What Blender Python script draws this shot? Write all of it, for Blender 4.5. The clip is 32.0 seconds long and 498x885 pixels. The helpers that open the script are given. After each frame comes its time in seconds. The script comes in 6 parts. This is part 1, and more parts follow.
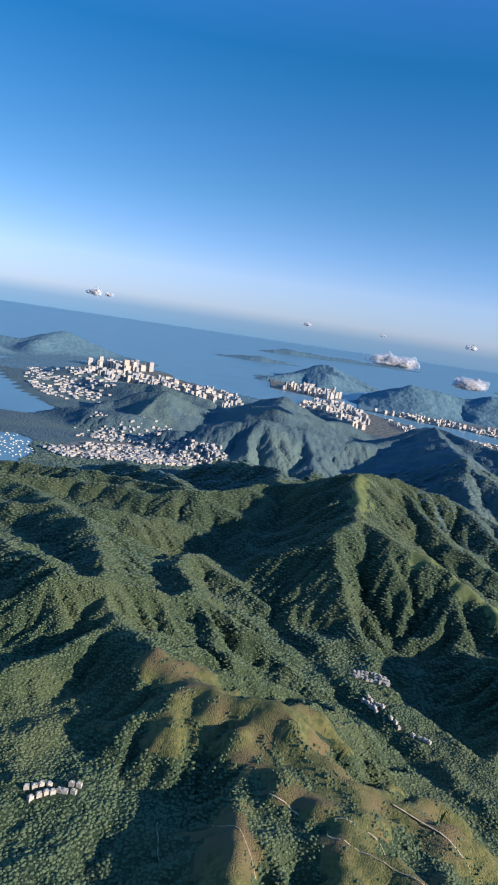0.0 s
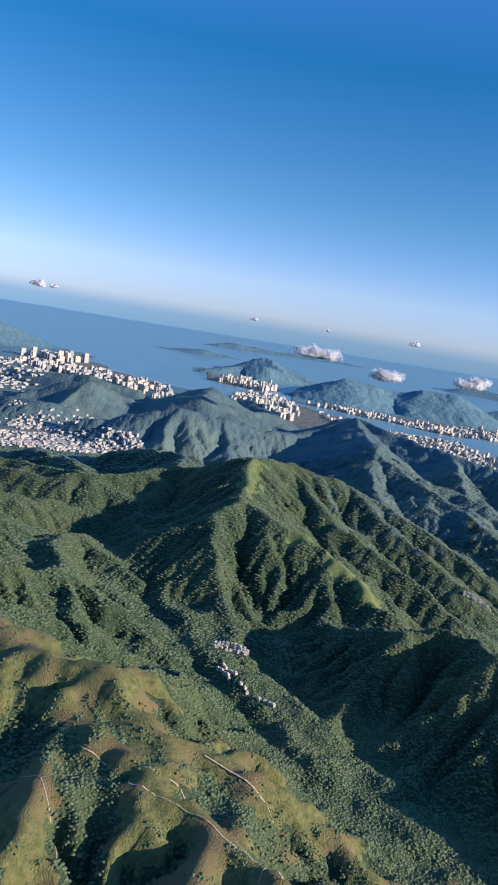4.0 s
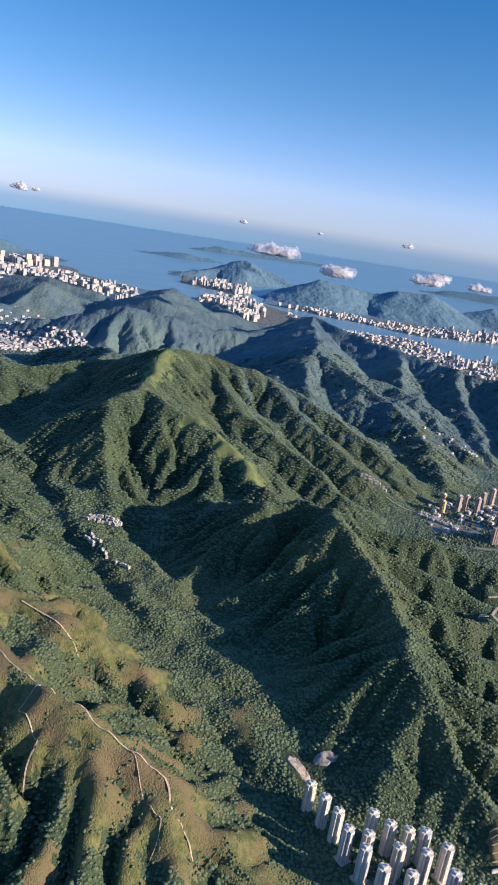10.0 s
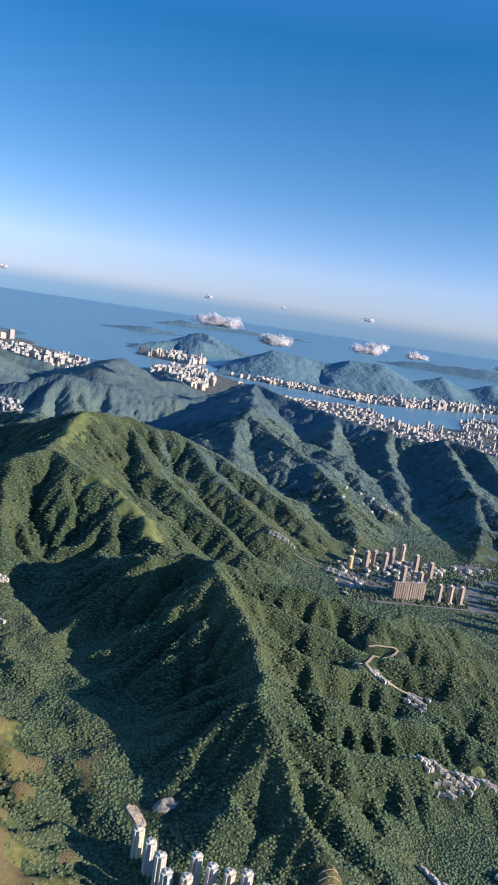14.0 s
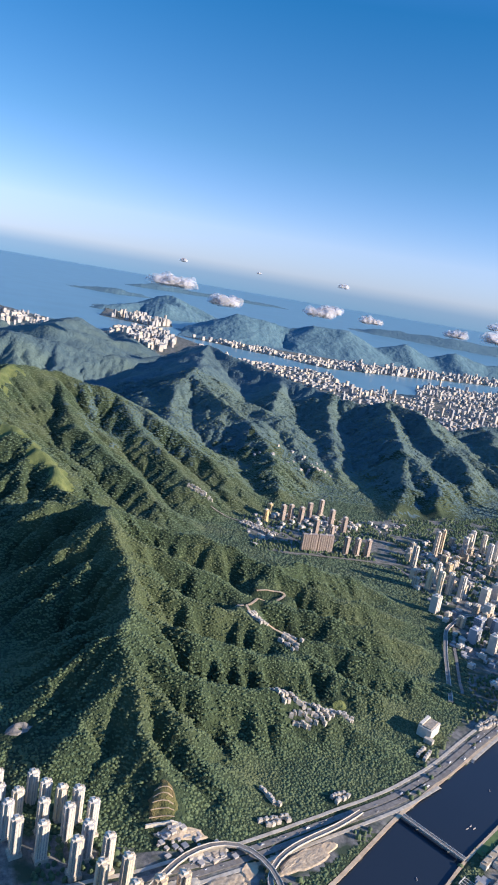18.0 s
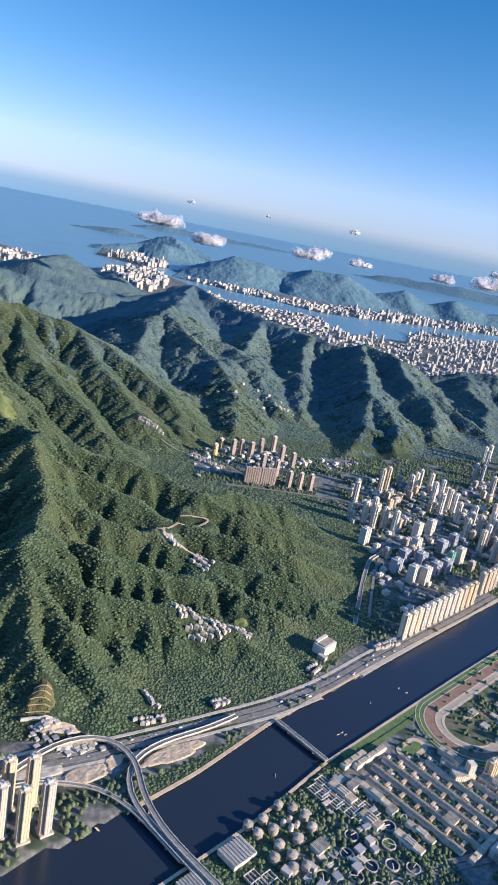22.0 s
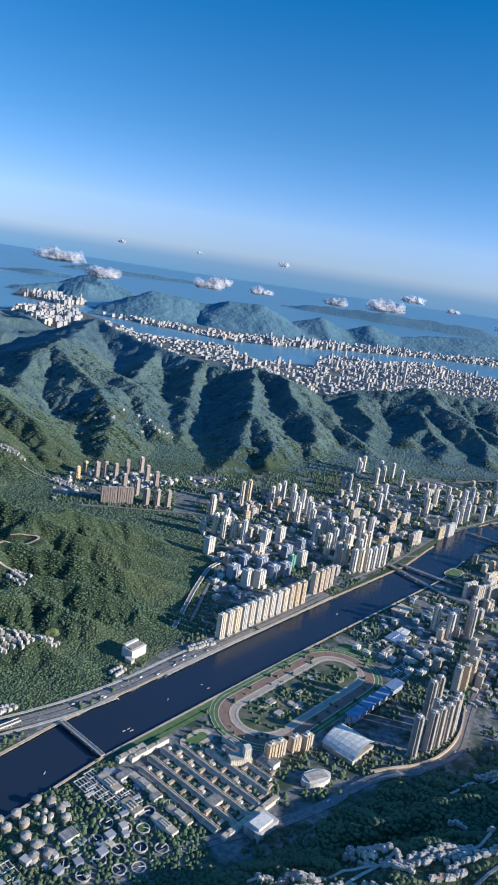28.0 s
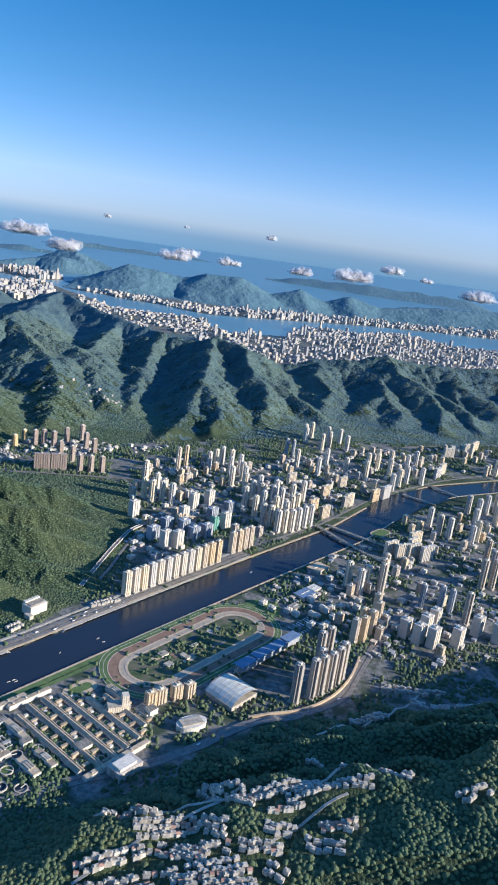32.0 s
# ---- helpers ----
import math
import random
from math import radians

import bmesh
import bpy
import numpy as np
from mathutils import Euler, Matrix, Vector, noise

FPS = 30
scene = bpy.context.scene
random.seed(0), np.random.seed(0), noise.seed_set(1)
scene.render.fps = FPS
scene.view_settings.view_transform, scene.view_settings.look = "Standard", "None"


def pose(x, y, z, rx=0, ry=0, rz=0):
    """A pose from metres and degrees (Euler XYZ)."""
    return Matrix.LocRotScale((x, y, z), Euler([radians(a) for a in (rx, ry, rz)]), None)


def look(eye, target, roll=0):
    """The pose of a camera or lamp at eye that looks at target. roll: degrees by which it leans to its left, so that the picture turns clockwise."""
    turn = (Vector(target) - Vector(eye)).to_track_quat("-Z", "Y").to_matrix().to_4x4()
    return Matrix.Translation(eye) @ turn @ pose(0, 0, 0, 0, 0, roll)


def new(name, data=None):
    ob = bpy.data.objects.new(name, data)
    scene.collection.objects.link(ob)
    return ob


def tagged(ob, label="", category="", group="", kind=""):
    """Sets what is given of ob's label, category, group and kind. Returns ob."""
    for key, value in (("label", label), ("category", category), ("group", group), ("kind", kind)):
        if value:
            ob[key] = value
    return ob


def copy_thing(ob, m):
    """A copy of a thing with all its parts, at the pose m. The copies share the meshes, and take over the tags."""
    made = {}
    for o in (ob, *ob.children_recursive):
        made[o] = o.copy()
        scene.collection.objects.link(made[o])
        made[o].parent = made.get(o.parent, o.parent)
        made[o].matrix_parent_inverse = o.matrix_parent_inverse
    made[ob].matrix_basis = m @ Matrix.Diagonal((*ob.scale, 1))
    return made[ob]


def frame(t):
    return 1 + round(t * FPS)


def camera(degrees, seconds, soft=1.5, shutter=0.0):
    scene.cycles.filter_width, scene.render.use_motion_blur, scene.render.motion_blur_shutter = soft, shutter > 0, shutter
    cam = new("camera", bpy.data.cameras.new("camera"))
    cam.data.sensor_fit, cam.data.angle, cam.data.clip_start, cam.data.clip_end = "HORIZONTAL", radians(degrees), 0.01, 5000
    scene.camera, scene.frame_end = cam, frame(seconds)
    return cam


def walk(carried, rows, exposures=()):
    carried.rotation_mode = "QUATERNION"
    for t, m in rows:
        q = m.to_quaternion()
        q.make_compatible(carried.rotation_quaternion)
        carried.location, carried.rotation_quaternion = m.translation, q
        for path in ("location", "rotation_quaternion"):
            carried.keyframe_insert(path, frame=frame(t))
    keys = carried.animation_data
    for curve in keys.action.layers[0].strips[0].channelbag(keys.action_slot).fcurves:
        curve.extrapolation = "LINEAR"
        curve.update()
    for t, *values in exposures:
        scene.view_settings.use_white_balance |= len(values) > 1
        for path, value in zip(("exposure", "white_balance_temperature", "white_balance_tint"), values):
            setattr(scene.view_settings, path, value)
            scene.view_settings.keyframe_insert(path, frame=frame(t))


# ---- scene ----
# One unit stands for ten metres of the land: the lens reaches 5000 units, and the horizon has to lie within it.
cam = camera(37.8, 32.0, soft=2.0)
ROWS = [
    (0, 0.87, -1.09, 138.84, 80.12, -8.28, 0.97),
    (0.5, 5.18, -2.64, 139.21, 80.09, -8.19, 0.73),
    (1, 10.02, -3.41, 139.11, 80.09, -7.99, 0.26),
    (1.5, 14.69, -4.57, 139.07, 80.27, -8.11, -1.09),
    (2, 19.05, -6.16, 139.37, 80.35, -8.41, -1.39),
    (2.5, 23.78, -7.98, 139.66, 80.38, -8.51, -1.64),
    (4.5, 39.84, -12.14, 138.94, 80.07, -9.21, -2.87),
    (5, 44.24, -13.45, 139.17, 76.64, -9.79, -2.64),
    (5.5, 48.35, -14.19, 139.19, 70.62, -11.31, -2.46),
    (6, 53.37, -15.12, 139.22, 70.2, -11.57, -2.54),
    (6.5, 57.59, -16.84, 138.83, 70.46, -11.87, -2.75),
    (7, 62.25, -18.28, 138.95, 70.48, -11.59, -2.85),
    (7.5, 67.07, -19.97, 139.14, 70.48, -11.21, -2.93),
    (8, 71.5, -21.18, 138.76, 71.02, -10.86, -2.96),
    (8.5, 76.18, -22.19, 138.27, 71.92, -9.68, -3.07),
    (9, 80.73, -23.6, 138.16, 72.6, -8.94, -2.98),
    (9.5, 85.25, -24.71, 137.94, 72.68, -8.56, -2.81),
    (10, 89.69, -26.03, 137.79, 73.19, -8.39, -2.78),
    (10.5, 94.25, -27.5, 137.81, 73.47, -8.3, -2.87),
    (11, 98.69, -28.94, 137.91, 73.56, -8.31, -2.91),
    (11.5, 103.25, -30.21, 137.8, 73.72, -8.32, -2.86),
    (12, 107.75, -31.69, 137.91, 74.5, -8.25, -2.87),
    (12.5, 112.22, -33.0, 137.86, 75.93, -8.3, -2.92),
    (13, 116.46, -34.49, 137.71, 76.31, -7.44, -3.39),
    (13.5, 121.17, -35.76, 137.58, 77.65, -7.1, -4.44),
    (14, 125.82, -37.22, 137.69, 79.15, -8.22, -5.01),
    (14.5, 129.92, -38.81, 137.8, 79.2, -8.62, -5.32),
    (16.5, 147.47, -43.95, 137.53, 79.46, -8.93, -6.32),
    (17, 151.6, -45.09, 137.22, 79.45, -9.03, -6.54),
    (17.5, 155.51, -46.31, 137.23, 79.22, -9.23, -6.68),
    (18, 159.86, -47.74, 137.19, 76.78, -9.44, -6.44),
    (18.5, 164.31, -48.98, 137.14, 76.68, -9.73, -6.15),
    (19, 168.63, -50.2, 137.21, 76.55, -9.91, -5.94),
    (19.5, 172.79, -51.15, 136.83, 76.48, -10.11, -5.77),
    (20, 176.97, -52.91, 137.39, 75.67, -10.17, -5.63),
    (20.5, 181.21, -53.92, 137.31, 72.64, -10.02, -5.37),
    (21, 185.91, -54.99, 137.65, 70.13, -9.88, -5.12),
    (21.5, 190.33, -56.56, 137.24, 71.02, -10.03, -5.25),
    (22, 194.75, -57.96, 137.07, 72.49, -10.4, -5.26),
    (22.5, 198.93, -58.82, 136.67, 72.59, -10.79, -5.31),
    (23, 203.7, -60.43, 136.76, 73.1, -10.43, -5.55),
    (23.5, 207.7, -61.9, 136.87, 75.04, -8.22, -7.43),
    (24, 211.94, -63.58, 137.4, 75.1, -8.13, -7.82),
    (24.5, 215.96, -65.16, 137.64, 75.24, -8.43, -8.03),
    (25, 220.21, -66.67, 137.76, 75.31, -8.43, -8.21),
    (25.5, 224.46, -68.49, 138.24, 75.34, -8.34, -8.57),
    (27.5, 242.13, -74.32, 138.71, 75.84, -8.47, -9.68),
    (28, 246.53, -75.74, 138.77, 75.94, -8.37, -9.86),
    (28.5, 250.81, -76.64, 138.17, 76.02, -8.47, -10.0),
    (29, 254.79, -78.3, 138.25, 75.75, -8.36, -9.03),
    (29.5, 260.01, -79.07, 137.74, 74.65, -7.51, -6.16),
    (30, 264.02, -80.87, 138.41, 73.76, -7.4, -7.38),
    (30.5, 268.64, -82.2, 138.6, 73.64, -7.2, -7.43),
    (31, 272.78, -83.44, 138.46, 73.69, -7.59, -7.46),
    (31.5, 277.21, -84.8, 138.49, 73.7, -7.98, -8.26),
    (32, 281.33, -86.17, 138.17, 74.14, -7.73, -10.32),
]
walk(cam, [(t, pose(x, y, z, rx, ry, rz)) for t, x, y, z, rx, ry, rz in ROWS],
     [(0.0, 0.84, 5400, 13.5), (3.0, 0.90, 5400, 13.5), (5.0, 0.98, 5620, 16), (6.0, 1.12, 5820, 20.5), (9.0, 1.01, 5650, 20), (13.0, 0.95, 5540, 16), (17.0, 0.98, 5500, 15), (19.0, 1.15, 5650, 16.5),
      (20.5, 1.19, 5700, 16.5), (21.0, 1.21, 5730, 16.5), (22.0, 1.10, 5480, 15.5), (23.5, 0.88, 5220, 11.5), (25.0, 0.85, 5130, 10.5), (28.0, 0.80, 4950, 9.5), (30.0, 0.91, 5090, 11), (32.0, 0.91, 5150, 10)])

# ---- world and sun ----
SUN_AZ = (0.93, -0.368)          # the sun stands low in the west, a little behind the view
SUN_EL = 17.5
world = bpy.data.worlds.new("sky")
scene.world = world
world.use_nodes = True
wn, wl = world.node_tree.nodes, world.node_tree.links
wn.clear()
w_out = wn.new("ShaderNodeOutputWorld")
w_bg = wn.new("ShaderNodeBackground")
w_sky = wn.new("ShaderNodeTexSky")
w_sky.sky_type = "NISHITA"
w_sky.sun_disc = False
w_sky.sun_elevation = radians(SUN_EL)
w_sky.sun_rotation = math.atan2(SUN_AZ[0], SUN_AZ[1])
w_sky.altitude = 1500.0
w_sky.air_density, w_sky.dust_density, w_sky.ozone_density = 1.0, 0.1, 2.2
w_co = wn.new("ShaderNodeTexCoord")
w_sep = wn.new("ShaderNodeSeparateXYZ")
w_max = wn.new("ShaderNodeMath")
w_max.operation = "MAXIMUM"
w_max.inputs[1].default_value = 0.004
w_com = wn.new("ShaderNodeCombineXYZ")
wl.new(w_co.outputs["Generated"], w_sep.inputs[0])
wl.new(w_sep.outputs[0], w_com.inputs[0])
wl.new(w_sep.outputs[1], w_com.inputs[1])
wl.new(w_sep.outputs[2], w_max.inputs[0])
wl.new(w_max.outputs[0], w_com.inputs[2])
wl.new(w_com.outputs[0], w_sky.inputs[0])
w_tone = wn.new("ShaderNodeMix")
w_tone.data_type, w_tone.blend_type = "RGBA", "MULTIPLY"
w_tone.inputs["Factor"].default_value = 1.0
w_ramp = wn.new("ShaderNodeValToRGB")      # whiter with vapour at the horizon, deep cyan higher up
w_half = wn.new("ShaderNodeMath")
w_half.operation = "MULTIPLY"
w_half.inputs[1].default_value = 2.0
w_up = wn.new("ShaderNodeMath")
w_up.inputs[1].default_value = 0.06       # the ramp begins a little below eye level, where vapour hides the sea
wl.new(w_sep.outputs[2], w_half.inputs[0])
wl.new(w_half.outputs[0], w_up.inputs[0])
wl.new(w_up.outputs[0], w_ramp.inputs[0])
# The last stop brightens the sky above the view, to lift the shade.
for i, (at, col) in enumerate(((0.0, (0.145, 0.25, 0.47)), (0.04, (0.19, 0.275, 0.49)), (0.075, (0.36, 0.40, 0.59)), (0.16, (0.50, 0.485, 0.60)), (0.37, (0.32, 0.45, 0.515)), (0.70, (0.135, 0.41, 0.52)), (0.86, (0.27, 0.55, 0.73)), (1.0, (0.62, 1.0, 1.3)))):
    e = w_ramp.color_ramp.elements[i] if i < 2 else w_ramp.color_ramp.elements.new(at)
    e.position, e.color = at, (*col, 1)
w_gain = wn.new("ShaderNodeMix")
w_gain.data_type, w_gain.blend_type = "RGBA", "MULTIPLY"
w_gain.inputs["Factor"].default_value = 1.0
w_gain.inputs["B"].default_value = (2.0, 2.0, 2.0, 1.0)
wl.new(w_ramp.outputs[0], w_gain.inputs["A"])
wl.new(w_gain.outputs["Result"], w_tone.inputs["B"])
wl.new(w_sky.outputs[0], w_tone.inputs["A"])
wl.new(w_tone.outputs["Result"], w_bg.inputs[0])
wl.new(w_bg.outputs[0], w_out.inputs[0])
w_bg.inputs[1].default_value = 0.064
sun_data = bpy.data.lights.new("sun", "SUN")
sun_data.energy, sun_data.angle, sun_data.color = 5.0, radians(0.53), (1.0, 0.84, 0.62)
sun = new("sun", sun_data)
sun.matrix_world = look((SUN_AZ[0] * 500, SUN_AZ[1] * 500, 500 * math.tan(radians(SUN_EL))), (0, 0, 0))


# ---- materials ----
def mat(name, a, b, scale=1.0, rough=0.8, bump=0.0, fine=6.0, c=None, cscale=0.1, rand=0.0, spec=0.3, metal=0.0, soft_in=0.0):
    """A surface of two tones mixed by noise at two scales, a third tone in large patches, and a fine relief."""
    m = bpy.data.materials.new(name)
    m.use_nodes = True
    n, l = m.node_tree.nodes, m.node_tree.links
    p = n["Principled BSDF"]
    p.inputs["Subsurface Weight"].default_value = soft_in
    p.inputs["Subsurface Radius"].default_value = (6.0, 6.0, 6.0)
    p.inputs["Roughness"].default_value = rough
    p.inputs["Metallic"].default_value = metal
    p.inputs["Specular IOR Level"].default_value = spec
    geo = n.new("ShaderNodeNewGeometry")
    n1 = n.new("ShaderNodeTexNoise")
    n1.inputs["Scale"].default_value = scale
    n1.inputs["Detail"].default_value = 5.0
    n1.inputs["Roughness"].default_value = 0.65
    l.new(geo.outputs["Position"], n1.inputs["Vector"])
    r1 = n.new("ShaderNodeValToRGB")
    r1.color_ramp.elements[0].position, r1.color_ramp.elements[1].position = 0.36, 0.64
    r1.color_ramp.elements[0].color, r1.color_ramp.elements[1].color = (*a, 1), (*b, 1)
    l.new(n1.outputs["Fac"], r1.inputs[0])
    last = r1.outputs[0]
    if c:
        n2 = n.new("ShaderNodeTexNoise")
        n2.inputs["Scale"].default_value = cscale
        n2.inputs["Detail"].default_value = 4.0
        l.new(geo.outputs["Position"], n2.inputs["Vector"])
        r2 = n.new("ShaderNodeValToRGB")
        r2.color_ramp.elements[0].position, r2.color_ramp.elements[1].position = 0.46, 0.62
        l.new(n2.outputs["Fac"], r2.inputs[0])
        mx = n.new("ShaderNodeMix")
        mx.data_type = "RGBA"
        l.new(r2.outputs[0], mx.inputs["Factor"])
        l.new(last, mx.inputs["A"])
        mx.inputs["B"].default_value = (*c, 1)
        last = mx.outputs["Result"]
    if rand:
        oi = n.new("ShaderNodeObjectInfo")
        hs = n.new("ShaderNodeHueSaturation")
        mr = n.new("ShaderNodeMapRange")
        mr.inputs["To Min"].default_value, mr.inputs["To Max"].default_value = 1 - rand, 1 + rand
        l.new(oi.outputs["Random"], mr.inputs["Value"])
        l.new(mr.outputs[0], hs.inputs["Value"])
        l.new(last, hs.inputs["Color"])
        last = hs.outputs[0]
    l.new(last, p.inputs["Base Color"])
    if bump:
        n3 = n.new("ShaderNodeTexNoise")
        n3.inputs["Scale"].default_value = fine
        n3.inputs["Detail"].default_value = 3.0
        l.new(geo.outputs["Position"], n3.inputs["Vector"])
        bp = n.new("ShaderNodeBump")
        bp.inputs["Strength"].default_value = bump
        bp.inputs["Distance"].default_value = 0.6 / fine * 2
        l.new(n3.outputs["Fac"], bp.inputs["Height"])
        l.new(bp.outputs[0], p.inputs["Normal"])
    return m


def facade(name, wall, glass, storey=0.34, bay=0.80, rand=0.06, share=0.62, spread=0.0, island=False):
    """A tower wall: rows of windows storey by storey, bays along the wall."""
    m = bpy.data.materials.new(name)
    m.use_nodes = True
    n, l = m.node_tree.nodes, m.node_tree.links
    p = n["Principled BSDF"]
    p.inputs["Roughness"].default_value = 0.6
    geo = n.new("ShaderNodeNewGeometry")
    sep = n.new("ShaderNodeSeparateXYZ")
    l.new(geo.outputs["Position"], sep.inputs[0])

    def stripes(value, step, part_open):
        d = n.new("ShaderNodeMath")
        d.operation = "DIVIDE"
        d.inputs[1].default_value = step
        l.new(value, d.inputs[0])
        fr = n.new("ShaderNodeMath")
        fr.operation = "FRACT"
        l.new(d.outputs[0], fr.inputs[0])
        lt = n.new("ShaderNodeMath")
        lt.operation = "LESS_THAN"
        lt.inputs[1].default_value = part_open
        l.new(fr.outputs[0], lt.inputs[0])
        return lt.outputs[0]

    add = n.new("ShaderNodeMath")
    add.operation = "ADD"
    l.new(sep.outputs[0], add.inputs[0])
    l.new(sep.outputs[1], add.inputs[1])
    mul = n.new("ShaderNodeMath")
    mul.operation = "MULTIPLY"
    l.new(stripes(sep.outputs[2], storey, share), mul.inputs[0])
    l.new(stripes(add.outputs[0], bay, 0.40), mul.inputs[1])
    up = n.new("ShaderNodeSeparateXYZ")
    l.new(geo.outputs["Normal"], up.inputs[0])
    flat = n.new("ShaderNodeMath")
    flat.operation = "LESS_THAN"
    flat.inputs[1].default_value = 0.5
    l.new(up.outputs[2], flat.inputs[0])
    only = n.new("ShaderNodeMath")
    only.operation = "MULTIPLY"
    l.new(mul.outputs[0], only.inputs[0])
    l.new(flat.outputs[0], only.inputs[1])
    no = n.new("ShaderNodeTexNoise")
    no.inputs["Scale"].default_value = 0.9
    no.inputs["Detail"].default_value = 4.0
    l.new(geo.outputs["Position"], no.inputs["Vector"])
    ramp = n.new("ShaderNodeValToRGB")
    ramp.color_ramp.elements[0].position, ramp.color_ramp.elements[1].position = 0.3, 0.7
    ramp.color_ramp.elements[0].color = (*[v * 0.82 for v in wall], 1)
    ramp.color_ramp.elements[1].color = (*wall, 1)
    l.new(no.outputs["Fac"], ramp.inputs[0])
    oi = n.new("ShaderNodeObjectInfo")
    hs = n.new("ShaderNodeHueSaturation")
    mr = n.new("ShaderNodeMapRange")
    mr.inputs["To Min"].default_value, mr.inputs["To Max"].default_value = 1 - rand, 1 + rand
    l.new(geo.outputs["Random Per Island"] if island else oi.outputs["Random"], mr.inputs["Value"])
    l.new(mr.outputs[0], hs.inputs["Value"])
    if spread:
        mr2 = n.new("ShaderNodeMapRange")
        mr2.inputs["To Min"].default_value, mr2.inputs["To Max"].default_value = 1 - spread, 1 + spread
        l.new(geo.outputs["Random Per Island"] if island else oi.outputs["Random"], mr2.inputs["Value"])
        l.new(mr2.outputs[0], hs.inputs["Saturation"])
    l.new(ramp.outputs[0], hs.inputs["Color"])
    mx = n.new("ShaderNodeMix")
    mx.data_type = "RGBA"
    l.new(only.outputs[0], mx.inputs["Factor"])
    l.new(hs.outputs[0], mx.inputs["A"])
    mx.inputs["B"].default_value = (*glass, 1)
    l.new(mx.outputs["Result"], p.inputs["Base Color"])
    return m


def water(name, col, rough, bump, scale, gloss=0.5):
    m = bpy.data.materials.new(name)
    m.use_nodes = True
    n, l = m.node_tree.nodes, m.node_tree.links
    p = n["Principled BSDF"]
    p.inputs["Base Color"].default_value = (*col, 1)
    p.inputs["Roughness"].default_value = rough
    p.inputs["IOR"].default_value = 1.33
    p.inputs["Specular IOR Level"].default_value = gloss
    geo = n.new("ShaderNodeNewGeometry")
    no = n.new("ShaderNodeTexNoise")
    no.inputs["Scale"].default_value = scale
    no.inputs["Detail"].default_value = 4.0
    l.new(geo.outputs["Position"], no.inputs["Vector"])
    big = n.new("ShaderNodeTexNoise")
    big.inputs["Scale"].default_value = 0.012
    big.inputs["Detail"].default_value = 3.0
    l.new(geo.outputs["Position"], big.inputs["Vector"])
    ramp = n.new("ShaderNodeValToRGB")
    ramp.color_ramp.elements[0].color = (*[v * 0.75 for v in col], 1)
    ramp.color_ramp.elements[1].color = (*[v * 1.25 for v in col], 1)
    l.new(big.outputs["Fac"], ramp.inputs[0])
    l.new(ramp.outputs[0], p.inputs["Base Color"])
    bp = n.new("ShaderNodeBump")
    bp.inputs["Strength"].default_value = bump
    bp.inputs["Distance"].default_value = 0.2
    l.new(no.outputs["Fac"], bp.inputs["Height"])
    l.new(bp.outputs[0], p.inputs["Normal"])
    return m


M_FOREST = mat("forest", (0.018, 0.030, 0.014), (0.050, 0.070, 0.026), 0.9, 0.9, 1.0, 1.6, (0.062, 0.078, 0.030), 0.035)
def leaf_mat(name, tone=(1.0, 1.0, 1.0)):
    t = lambda *c: tuple(u * v for u, v in zip(c, tone))
    m = mat(name, t(0.052, 0.071, 0.042), t(0.104, 0.122, 0.064), 0.10, 0.85, 0.8, 2.4, c=t(0.100, 0.100, 0.054), cscale=0.035)
    n, l = m.node_tree.nodes, m.node_tree.links
    geo = n.new("ShaderNodeNewGeometry")
    r = n.new("ShaderNodeValToRGB")
    r.color_ramp.elements[0].color, r.color_ramp.elements[1].color = (*t(0.050, 0.068, 0.040), 1), (*t(0.126, 0.138, 0.070), 1)
    r.color_ramp.elements.new(0.7).color = (*t(0.086, 0.105, 0.055), 1)
    l.new(geo.outputs["Random Per Island"], r.inputs[0])
    mx = n.new("ShaderNodeMix")
    mx.data_type, mx.inputs["Factor"].default_value = "RGBA", 0.38
    p = n["Principled BSDF"]
    l.new(p.inputs["Base Color"].links[0].from_socket, mx.inputs["A"])
    l.new(r.outputs[0], mx.inputs["B"])
    l.new(mx.outputs["Result"], p.inputs["Base Color"])
    return m


M_LEAF = leaf_mat("tree_leaves", (1.18, 1.26, 1.00))
# Ridge and mountain leaves are tinted bluer with distance, standing in for haze.
M_LEAF_MID = leaf_mat("hazed_ridge_leaves", (1.10, 1.20, 1.10))
M_LEAF_FAR = mat("hazed_mountain_leaves", (0.056, 0.092, 0.084), (0.092, 0.128, 0.098), 0.05, 0.9, c=(0.112, 0.142, 0.088), cscale=0.03)
M_SCRUB = mat("scrub", (0.068, 0.078, 0.020), (0.168, 0.148, 0.046), 0.55, 0.9, 1.0, 2.6, (0.142, 0.104, 0.042), 0.09)
M_GRASS = mat("hill_grass", (0.080, 0.100, 0.030), (0.150, 0.162, 0.050), 0.25, 0.9, 0.6, 1.5)
# Far and island forest: haze is put into the bluish base colour.
M_FAR = mat("hazed_forest", (0.054, 0.088, 0.096), (0.084, 0.122, 0.116), 0.10, 0.9, 0.5, 0.35, (0.096, 0.132, 0.110), 0.012)
M_ISLE = mat("hazed_island_forest", (0.080, 0.145, 0.165), (0.105, 0.172, 0.188), 0.05, 0.9, 0.3, 0.1)
# Darkened to carry the towers' shade between the blocks.
M_TOWN = mat("town_ground", (0.088, 0.083, 0.070), (0.245, 0.220, 0.176), 0.6, 0.85, 0.2, 3.0, (0.045, 0.060, 0.030), 0.14)
# Paler than open water: haze over the far sea is in this base.
M_SEA = water("sea_water", (0.130, 0.225, 0.255), 0.30, 0.012, 0.25, 0.32)
